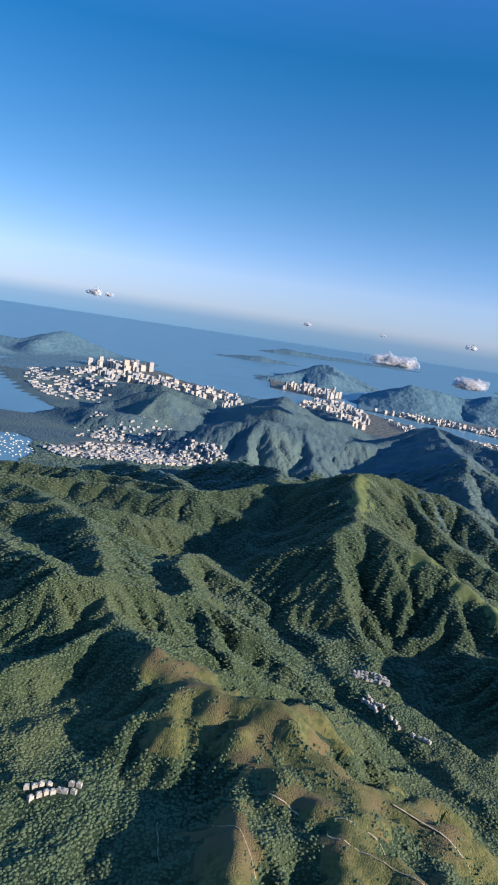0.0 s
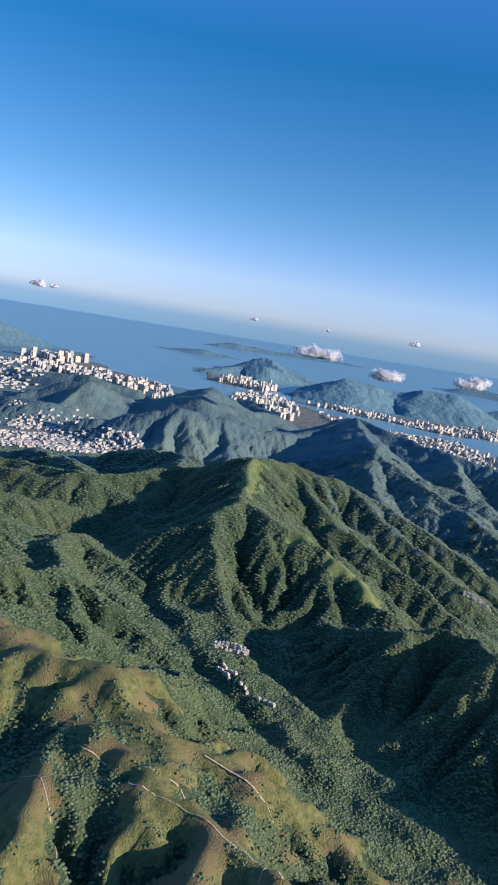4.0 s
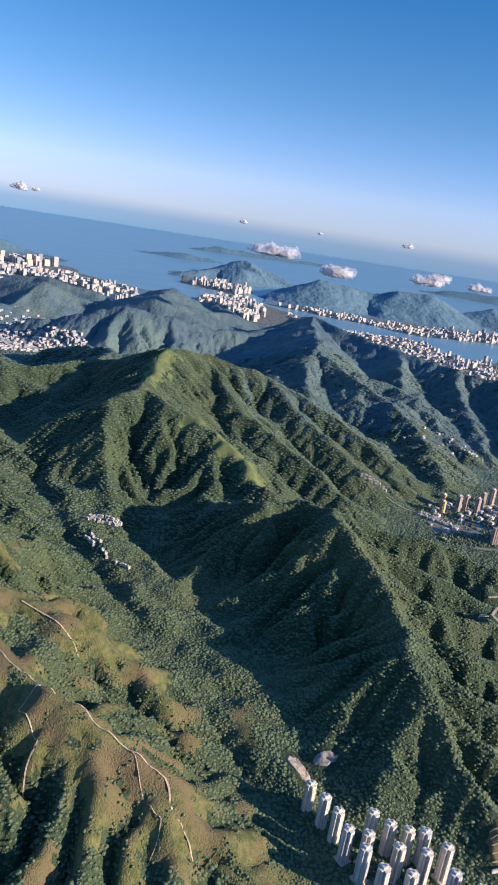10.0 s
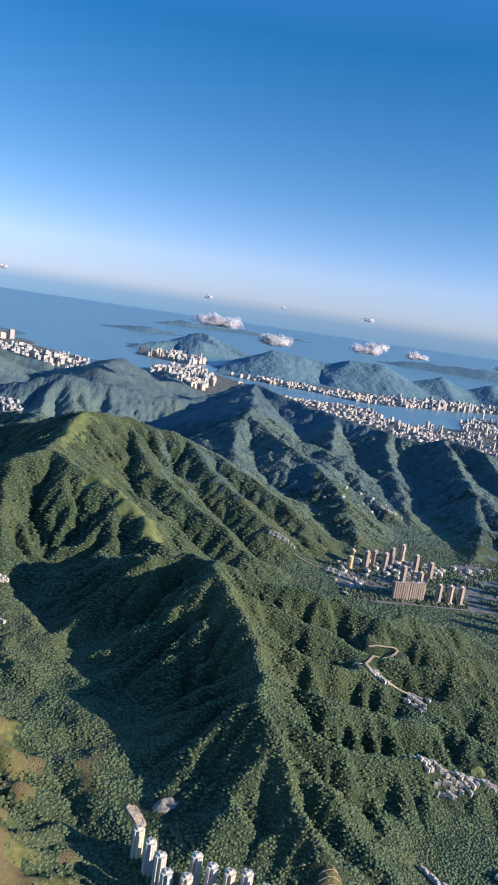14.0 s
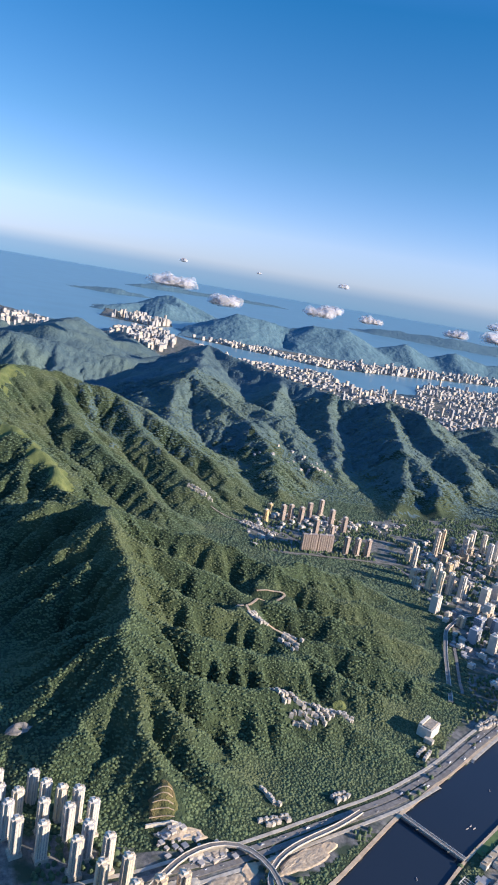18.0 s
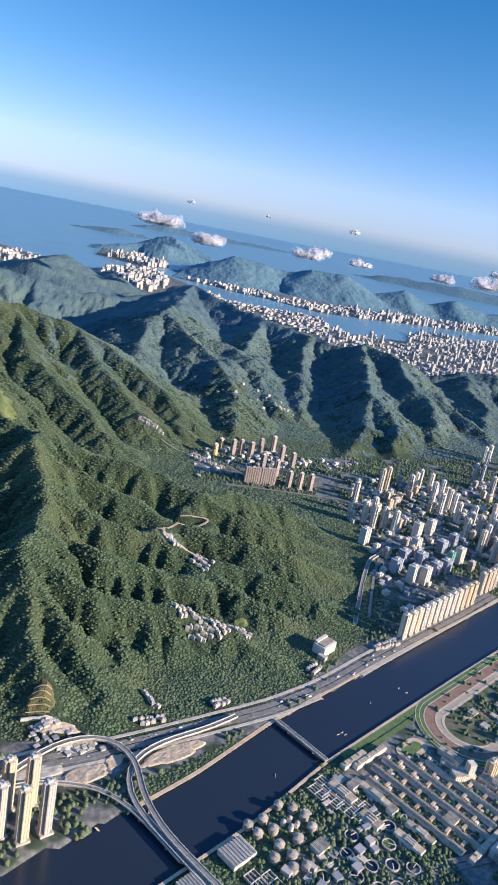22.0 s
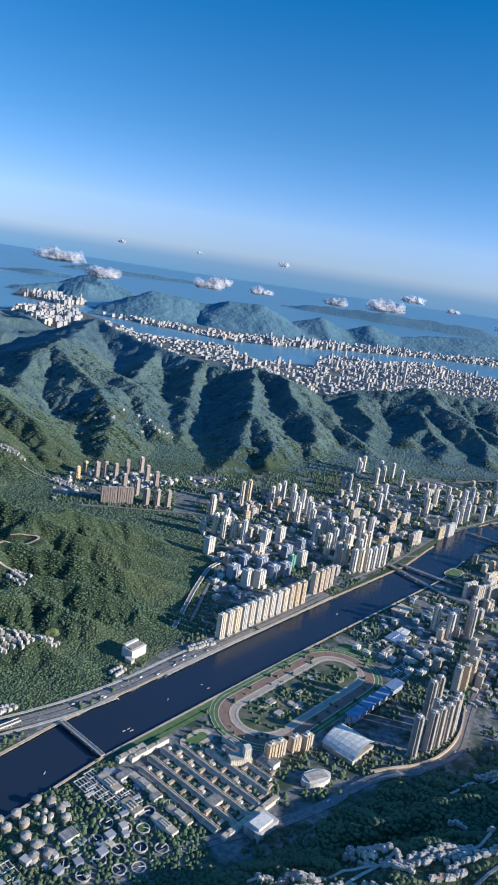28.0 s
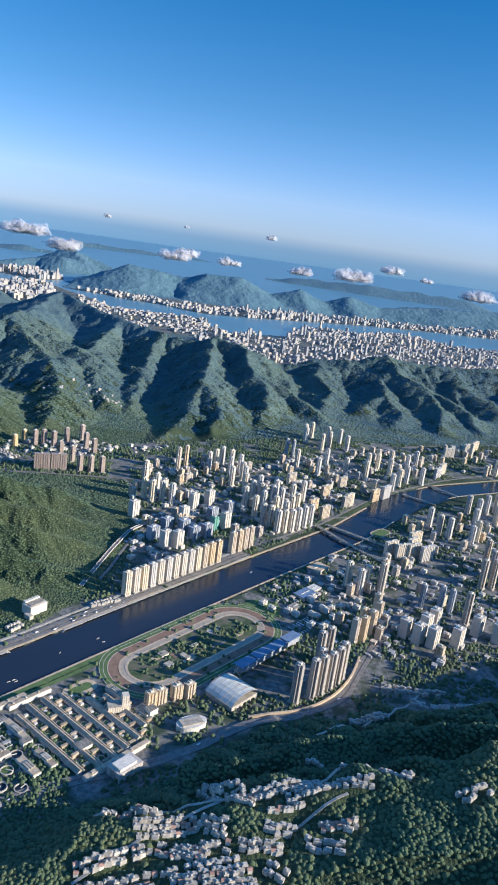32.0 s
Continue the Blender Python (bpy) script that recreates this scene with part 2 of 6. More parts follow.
M_RIVER = water("river_water", (0.019, 0.025, 0.033), 0.20, 0.06, 1.2)
M_SAND = mat("bare_earth", (0.34, 0.25, 0.15), (0.52, 0.40, 0.26), 1.2, 0.9, 0.4, 4.0)
M_ASPHALT = mat("asphalt", (0.15, 0.13, 0.105), (0.24, 0.21, 0.17), 0.8, 0.85)
M_CONC = mat("concrete", (0.34, 0.285, 0.21), (0.50, 0.43, 0.32), 0.7, 0.8, rand=0.1)
M_ROOF = mat("flat_roof", (0.25, 0.205, 0.145), (0.45, 0.375, 0.27), 1.0, 0.85, rand=0.15)
M_HOUSE = mat("house_plaster", (0.42, 0.36, 0.275), (0.68, 0.59, 0.46), 1.1, 0.7, rand=0.2)
M_WHITE = mat("white_paint", (0.52, 0.45, 0.345), (0.73, 0.64, 0.49), 1.5, 0.6, rand=0.1)
M_TURF = mat("race_turf", (0.085, 0.125, 0.038), (0.130, 0.175, 0.055), 0.5, 0.9, 0.2, 5.0)
M_DIRT = mat("track_dirt", (0.20, 0.118, 0.072), (0.275, 0.170, 0.105), 0.6, 0.9)
M_TAN = mat("track_sand", (0.44, 0.31, 0.18), (0.58, 0.43, 0.265), 0.6, 0.9)
M_T_WHITE = facade("white_tower_wall", (0.70, 0.59, 0.43), (0.20, 0.20, 0.21), rand=0.14, spread=0.35)
M_T_CREAM = facade("cream_tower_wall", (0.62, 0.49, 0.33), (0.20, 0.17, 0.15), rand=0.14, spread=0.3)
M_T_BROWN = facade("brown_tower_wall", (0.44, 0.335, 0.25), (0.15, 0.11, 0.09))
# Cream greyed all round to the tone of these towers' shaded sides.
M_T_BEIGE = facade("beige_tower_wall", (0.47, 0.40, 0.31), (0.17, 0.15, 0.14), rand=0.08)
M_T_GREY = facade("grey_tower_wall", (0.42, 0.41, 0.40), (0.10, 0.12, 0.15))
M_CITY = facade("city_wall", (0.44, 0.38, 0.31), (0.26, 0.28, 0.31), 0.9, 1.1, 0.45, 0.5, 0.7, True)


# ---- noise on the plan ----
_tab = np.random.RandomState(7).rand(256, 256)


def vnoise(x, y):
    xi, yi = np.floor(x).astype(int), np.floor(y).astype(int)
    u, v = x - xi, y - yi
    u, v = u * u * (3 - 2 * u), v * v * (3 - 2 * v)
    a, b = _tab[xi & 255, yi & 255], _tab[(xi + 1) & 255, yi & 255]
    c, d = _tab[xi & 255, (yi + 1) & 255], _tab[(xi + 1) & 255, (yi + 1) & 255]
    return (a * (1 - u) + b * u) * (1 - v) + (c * (1 - u) + d * u) * v


def fbm(x, y, n=4):
    s, a, t = 0.0, 0.5, 0.0
    for i in range(n):
        s, t = s + a * vnoise(x + 17.3 * i, y + 5.1 * i), t + a
        x, y, a = x * 2.03, y * 2.03, a * 0.5
    return s / t


def ribs(x, y, n=3):
    s, a, t = 0.0, 0.5, 0.0
    for i in range(n):
        s, t = s + a * (1 - np.abs(2 * vnoise(x + 31.7 * i, y + 11.9 * i) - 1)), t + a
        x, y, a = x * 2.1, y * 2.1, a * 0.5
    return s / t


def along(x, y, pts):
    """Distance from a bent line, and the third value of its points at the nearest place."""
    best, val = np.full(np.shape(x), 1e9), np.zeros(np.shape(x))
    for (ax, ay, *ah), (bx, by, *bh) in zip(pts[:-1], pts[1:]):
        dx, dy = bx - ax, by - ay
        s = np.clip(((x - ax) * dx + (y - ay) * dy) / (dx * dx + dy * dy), 0, 1)
        d = np.hypot(x - ax - s * dx, y - ay - s * dy)
        h = ah[0] + s * (bh[0] - ah[0]) if ah else 0.0
        near = d < best
        best, val = np.where(near, d, best), np.where(near, h, val)
    return best, val


# ---- the lie of the land: crests (x, y, height), and how far their foot reaches per unit of height ----
CRESTS = [
    (2.3, [(-190, 470, 20), (-110, 390, 28), (-61, 321, 34), (-45, 262, 36), (-30, 225, 33), (-4, 187, 36), (14, 166, 31), (36, 146, 29), (52, 131, 27), (71, 116, 25.3), (84, 109, 20), (96, 107, 16), (122, 90, 4)]),
    (2.0, [(-4, 187, 36), (23, 178.5, 37.5), (34, 166, 31), (50, 160, 26.5), (65, 157, 24.3), (84, 148, 15), (100, 135, 8)]),
    (2.0, [(36, 146, 29), (14, 140, 27), (2, 122, 18)]),
    (2.0, [(10, 149, 29), (12, 120, 25), (8, 96, 14)]),
    (2.0, [(52, 131, 27), (53, 108, 23.4), (50, 90, 13), (46, 76, 6)]),
    (1.9, [(71, 116, 25), (74, 98, 17), (76, 82, 8)]),
    (1.9, [(23, 178, 36), (44, 190, 22), (62, 196, 12)]),
    (2.0, [(-30, 225, 33), (-70, 180, 28), (-95, 130, 20), (-110, 90, 14)]),
    (2.1, [(-160, 330, 27), (-100, 290, 34), (-55, 243, 41), (-36, 250, 36), (-7, 267, 29.5), (20, 256, 20), (38, 240, 11)]),
    (2.1, [(-7, 267, 29), (-20, 300, 30), (-15, 330, 24), (22, 300, 15)]),
    (2.0, [(-7, 267, 29), (6, 232, 21), (30, 212, 13)]),
    (2.0, [(-36, 250, 35), (-10, 222, 24), (10, 206, 15)]),
    (2.1, [(-120, 360, 27), (-80, 352, 33), (-40, 368, 28), (-10, 384, 20)]),
    (2.0, [(-210, 420, 20), (-150, 405, 28), (-95, 418, 30), (-50, 405, 32), (-21, 409, 34)]),
    (2.2, [(-180, 480, 18), (-90, 450, 28), (-21, 409, 34.7), (26, 440, 38), (73, 427, 55.6), (99, 446, 52), (140, 448, 42), (185, 420, 26), (214, 380, 12)]),
    (1.9, [(73, 427, 55), (68, 385, 48), (65, 357, 46.6), (50, 332, 42), (54, 302, 28), (62, 275, 15)]),
    (1.9, [(65, 357, 46), (82, 338, 41), (104, 326, 34.5), (118, 310, 28.5), (129, 291, 21.6), (148, 268, 13)]),
    (2.0, [(99, 446, 51), (112, 410, 40), (122, 380, 32), (150, 345, 21), (175, 320, 10)]),
    (2.0, [(140, 448, 42), (165, 400, 27), (190, 360, 14)]),
    (2.0, [(26, 440, 37), (14, 404, 30), (8, 372, 22), (16, 336, 15)]),
    (2.1, [(26, 440, 37), (27, 519, 33), (-10, 580, 20)]),
    (2.1, [(-21, 409, 34), (-50, 500, 22), (-90, 560, 12)]),
    (1.75, [(104, 280, 15), (112, 262, 23), (124, 247, 29), (140, 251, 30.2), (151, 240, 31.5), (152, 217, 34.2), (158, 201, 29.5), (165, 186, 25.3), (164, 166, 24), (162, 155, 24), (168, 138, 18), (177, 114, 8.2), (180, 100, 2)]),
    (2.0, [(124, 247, 28), (109, 232, 18), (98, 216, 10)]),
    (2.0, [(152, 217, 33), (134, 206, 22), (120, 192, 10)]),
    (2.0, [(164, 166, 23.5), (148, 158, 13), (138, 148, 6)]),
    (1.3, [(140, 251, 30), (172, 246, 25), (205, 240, 20), (221, 233, 17.4), (237, 246, 15.5), (256, 259, 10), (272, 258, 6), (286, 248, 1.5)]),
    (1.3, [(152, 217, 33.5), (168, 219, 27.5), (184, 218, 23.3), (208, 212, 16.5), (232, 206, 13), (255, 201, 11), (275, 203, 6.5), (290, 205, 1.5)]),
    (1.3, [(160, 197, 28), (182, 190, 21), (208, 191, 14.5), (238, 184, 10.5), (266, 179, 6.8), (286, 181, 1.5)]),
    (1.3, [(165, 176, 24.5), (186, 170, 17.5), (206, 172, 12.5), (231, 175, 8.7), (250, 166, 5)]),
    (1.3, [(162, 155, 24), (182, 148, 16), (208, 154, 10), (236, 151, 5.5), (246, 142, 2.5)]),
    (2.1, [(166, 144, 20), (184, 130, 11.5), (194, 115, 4)]),
    (2.0, [(140, 251, 29.5), (146, 272, 21), (168, 285, 12)]),
    (2.4, [(226, 868, 40), (212, 740, 37), (197, 626, 39.4), (209, 590, 33), (223, 555, 28), (244, 507, 22.5), (254, 455, 14), (254, 410, 8.5), (250, 375, 3)]),
    (2.3, [(197, 624, 39), (180, 560, 28), (178, 500, 18), (190, 450, 10)]),
    (2.3, [(209, 590, 33), (259, 570, 24), (276, 510, 15), (290, 450, 6)]),
    (2.3, [(226, 868, 40), (268, 775, 37), (300, 717, 34), (342, 655, 32), (365, 633, 29.5), (391, 630, 37.5), (413, 612, 36), (440, 615, 26), (462, 632, 15.5)]),
    (2.4, [(462, 632, 15), (508, 640, 24), (544, 640, 26.5), (581, 640, 35), (600, 648, 32), (617, 642, 29.5), (655, 642, 29), (709, 645, 33), (820, 690, 33), (960, 740, 28)]),
    (1.9, [(300, 717, 33), (285, 640, 26), (273, 594, 22.5), (266, 540, 14), (280, 480, 6)]),
    (1.8, [(342, 655, 31), (325, 580, 19), (312, 510, 10), (306, 450, 4)]),
    (1.8, [(391, 630, 37), (376, 545, 26), (362, 475, 20.5), (352, 446, 13), (344, 418, 8.5), (331, 392, 5), (322, 374, 1.5)]),
    (1.7, [(362, 475, 20), (374, 452, 18), (369, 428, 13), (364, 408, 9), (362, 388, 2)]),
    (1.8, [(413, 612, 36), (416, 570, 28), (416, 531, 24), (421, 497, 16.5), (415, 470, 12), (406, 440, 4)]),
    (1.8, [(416, 531, 24), (446, 505, 14), (462, 462, 4)]),
    (2.4, [(508, 640, 24), (488, 592, 17), (493, 545, 11), (470, 498, 4)]),
    (2.2, [(544, 640, 26), (557, 592, 19), (541, 545, 14), (546, 500, 8), (526, 470, 2)]),
    (2.1, [(541, 545, 14), (516, 512, 6)]),
    (2.2, [(581, 640, 35), (575, 600, 28), (593, 555, 20), (586, 505, 11), (568, 466, 3)]),
    (2.1, [(593, 555, 20), (616, 515, 10), (612, 478, 2)]),
    (2.4, [(655, 642, 29), (645, 590, 18), (664, 535, 7)]),
    (2.3, [(709, 645, 33), (722, 600, 23), (690, 550, 14), (696, 500, 4)]),
    (2.3, [(226, 868, 38), (150, 800, 20), (90, 760, 12)]),
    # Unseen ridge added west of the view to shade the village wood.
    (2.2, [(432, -60, 46), (446, 10, 44), (462, 66, 31), (482, 108, 14)]),
    (2.0, [(322, 66, 7), (345, 72, 10.5), (372, 70, 16), (400, 55, 26)]),
    (1.4, [(221, 233, 17), (244, 228, 11.5), (268, 228, 7.5), (291, 226, 1.5)]),
    (2.2, [(-64, 712, 18), (-20, 708, 30), (17, 720, 41), (62, 735, 33), (110, 760, 24), (150, 800, 20)]),
    (2.0, [(17, 720, 40), (4, 680, 24), (6, 640, 10)]),
    (2.0, [(62, 735, 33), (70, 690, 20), (64, 640, 8)]),
    (2.0, [(-20, 708, 30), (-45, 680, 14)]),
    (2.2, [(-170, 882, 14), (-135, 884, 27), (-103, 880, 35), (-66, 900, 22), (-40, 925, 14)]),
    (2.0, [(-103, 880, 34), (-112, 840, 19), (-120, 805, 10)]),
    (2.2, [(-205, 800, 10), (-165, 778, 17), (-130, 770, 18), (-95, 792, 13)]),
    (2.4, [(90, 900, 26), (37, 862, 38), (10, 880, 33), (-20, 905, 20)]),
    (2.6, [(37, 862, 38), (47, 1010, 36), (20, 960, 28)]),
    (2.6, [(-250, 1110, 9), (-205, 1060, 15), (-121, 1023, 26), (-60, 1010, 16)]),
    (2.6, [(-330, 1240, 8), (-290, 1200, 14), (-250, 1190, 9)]),
    (3.0, [(90, 900, 22), (130, 980, 16), (110, 1100, 14)]),
    (2.8, [(-640, 1640, 24), (-560, 1600, 22), (-505, 1600, 18), (-444, 1690, 46), (-395, 1720, 24), (-350, 1740, 10)]),
    (2.8, [(-444, 1690, 44), (-470, 1560, 22), (-450, 1480, 8)]),
    (2.8, [(-700, 1500, 16), (-590, 1450, 20), (-500, 1420, 12)]),
    (3.0, [(20, 1680, 8), (110, 1760, 22), (167, 1750, 32), (226, 1800, 24), (185, 1900, 46), (290, 1860, 14)]),
    (2.5, [(240, 1500, 4), (271, 1480, 14), (327, 1480, 49), (380, 1490, 44), (441, 1500, 35), (488, 1480, 50), (562, 1480, 51), (634, 1480, 26), (694, 1480, 42), (756, 1480, 22), (804, 1480, 40), (885, 1470, 24), (950, 1480, 34), (1016, 1480, 40), (1200, 1480, 48), (1400, 1500, 44)]),
    (2.6, [(562, 1480, 51), (600, 1600, 34), (650, 1680, 20)]),
    (2.6, [(327, 1480, 49), (320, 1600, 30), (300, 1680, 14)]),
    (4.0, [(60, 3150, 10), (111, 3200, 22), (260, 3250, 17), (500, 3300, 12), (700, 3320, 6)]),
    (3.5, [(-80, 2400, 8), (10, 2400, 16), (90, 2420, 9)]),
    (4.0, [(950, 2500, 20), (1176, 2402, 30), (1500, 2300, 28)]),
]
# valley floors and benches (x, y, height): width on either side
FLOORS = [
    (11, [(35, 300, 14), (61, 247, 10.5), (92, 195, 8), (125, 140, 4.2), (150, 112, 1.2)]),
    (40, [(-120, 400, 20), (-80, 300, 23), (-55, 220, 24), (-40, 160, 21), (-36, 100, 15)]),
    # This bench is tilted off the sun to darken the village slope.
    (16, [(268, 18, 3), (290, 34, 7.5), (315, 40, 10.5), (340, 42, 15), (395, 36, 27), (470, 60, 30)]),
    (6, [(214, 221, 11.5), (226, 220, 10), (212, 206, 12), (206, 196, 13.5), (216, 190, 11)]),
]
# land above the water: middle lines and half-widths
LANDS = [
    (330, [(-250, -160), (100, -220), (450, -260)]), (330, [(-60, 150), (120, 320), (300, 420)]), (260, [(60, 560), (250, 650), (560, 520), (900, 560)]), (150, [(330, 40), (560, 160), (900, 300)]),
    (105, [(-110, 760), (40, 830), (150, 900)]), (70, [(-175, 700), (-150, 800)]),
    (150, [(-290, 1330), (-150, 1200), (20, 1080), (140, 1000)]), (95, [(-250, 1440), (-300, 1330)]),
    (120, [(-330, 1620), (-440, 1660), (-620, 1620)]), (90, [(-420, 1440), (-600, 1450)]), (75, [(-400, 1290), (-330, 1160), (-235, 985), (-170, 900), (-120, 840)]), (45, [(-330, 735), (-235, 745), (-180, 770)]),
    (90, [(90, 1760), (230, 1840)]), (50, [(120, 1240), (210, 1060), (330, 900)]),
    (150, [(420, 760), (620, 860), (860, 940), (1050, 980)]),
    (60, [(60, 3150), (700, 3320)]), (60, [(-80, 2400), (90, 2420)]), (120, [(950, 2500), (1500, 2300)]),
]
HARBOUR_NORTH = [(400, 700), (1300, 760), (1300, 1090), (885, 1100), (825, 1208), (712, 1142), (657, 1167), (585, 1077), (533, 932), (500, 980), (456, 950), (430, 1000), (400, 890)]
HARBOUR_EAST = [(60, 1100), (149, 1010), (240, 1000), (300, 880), (430, 880), (447, 1092), (344, 1108), (298, 1100), (262, 1200), (236, 1248), (190, 1345), (120, 1330), (70, 1210)]
ISLAND = [(200, 1335), (280, 1287), (330, 1247), (372, 1236), (453, 1162), (516, 1181), (582, 1201), (680, 1246), (754, 1269), (832, 1293), (1000, 1320), (1400, 1340), (1400, 1760), (700, 1720), (260, 1700), (215, 1450)]
POINT = [(40, 1500), (155, 1422), (195, 1490), (190, 1570), (110, 1690), (40, 1690)]
SHORES = [HARBOUR_NORTH, HARBOUR_EAST, ISLAND, POINT]
RIVER = [(120, 0, 30), (170, 30, 20), (203, 65, 9.6), (227, 85, 9.6), (249, 107, 9.3), (303, 152, 9.2), (362, 200, 9.2), (412, 240, 9.4), (462, 292, 11), (500, 316, 10), (540, 331, 8.5), (600, 352, 8)]
BAYS = [[(-470, 1060), (-370, 985), (-325, 900), (-320, 830)], [(-330, 610), (-255, 640), (-212, 625), (-215, 585), (-300, 560)]]
URX, URY, OX, OY = 0.772, 0.636, 241.3, 114.2


def course(a, b):
    """Plan place of a point a along the north bank and b across the river from it."""
    return OX + a * URX + b * URY, OY + a * URY - b * URX


def inside(x, y, poly):
    """Which plan places lie in a polygon."""
    hit = np.zeros(np.shape(x), bool)
    for (ax, ay), (bx, by) in zip(poly, poly[1:] + poly[:1]):
        hit ^= ((ay > y) != (by > y)) & (x < (bx - ax) * (y - ay) / (by - ay + 1e-12) + ax)
    return hit


def rise(x, y):
    """Height of the hills as the crests give it, before water has worked on them."""
    far = np.clip((y - 700) / 900, 0, 1)
    bend = 7 + 7 * np.clip((y - 330) / 200, 0, 1)
    wx = x + (fbm(x / 26, y / 26) - 0.5) * bend + far * (fbm(x / 90, y / 90) - 0.5) * 36
    wy = y + (fbm(x / 26 + 40, y / 26 + 9) - 0.5) * bend + far * (fbm(x / 90 + 7, y / 90 + 3) - 0.5) * 36
    z = np.zeros(x.shape)
    flank = np.ones(x.shape)
    for k, pts in CRESTS:
        d, h = along(wx, wy, pts)
        up = h * np.clip(1 - 1.06 * d / (k * h + 6), 0, 1) ** 1.1
        flank = np.where(up > z, np.clip(d / 8, 0.12, 1), flank)
        z = np.maximum(z, up)
    body = np.clip(z / 9, 0, 1) * np.clip(1.25 - z / 70, 0.3, 1) * flank
    z = z - body * (ribs(x / 17 + 3, y / 17) * 3.6 - 2.6) * (1 - 0.5 * far)
    z = z + np.clip(z / 6, 0, 1) * (fbm(x / 22 + 6, y / 22 + 1) - 0.5) * 5.0 * flank * (1 - far)
    z = z + np.clip(z / 8, 0, 1) * (fbm(x / 46 + 2, y / 46 + 8, 3) - 0.5) * 11.0 * np.clip((y - 440) / 80, 0, 1) * flank * (1 - far)
    scrub, _ = along(x, y, [(-4, 187), (23, 178), (36, 148), (52, 131), (71, 116), (96, 107)])
    z = z - np.clip(1.7 - scrub / 22, 0, 1) * np.clip(scrub / 5, 0, 1) * (ribs(wx / 10 + 5, wy / 10 + 2, 3) - 0.62) * 7.5
    for w, pts in FLOORS:
        d, h = along(x, y, pts)
        z = np.maximum(z, h * np.clip(1.9 - d / w, 0, 1) + (fbm(x / 12, y / 12) - 0.5) * 3 * np.clip(2 - d / w, 0, 1))
    return z


def soften(a, n):
    """A wide blur by repeated running means."""
    for _ in range(3):
        for axis in (0, 1):
            pad = [(n + 1, n) if k == axis else (0, 0) for k in (0, 1)]
            c = np.cumsum(np.pad(a, pad, mode="edge"), axis)
            hi = np.take(c, np.arange(2 * n + 1, c.shape[axis]), axis)
            lo = np.take(c, np.arange(0, c.shape[axis] - 2 * n - 1), axis)
            a = (hi - lo) / (2 * n + 1)
    return a


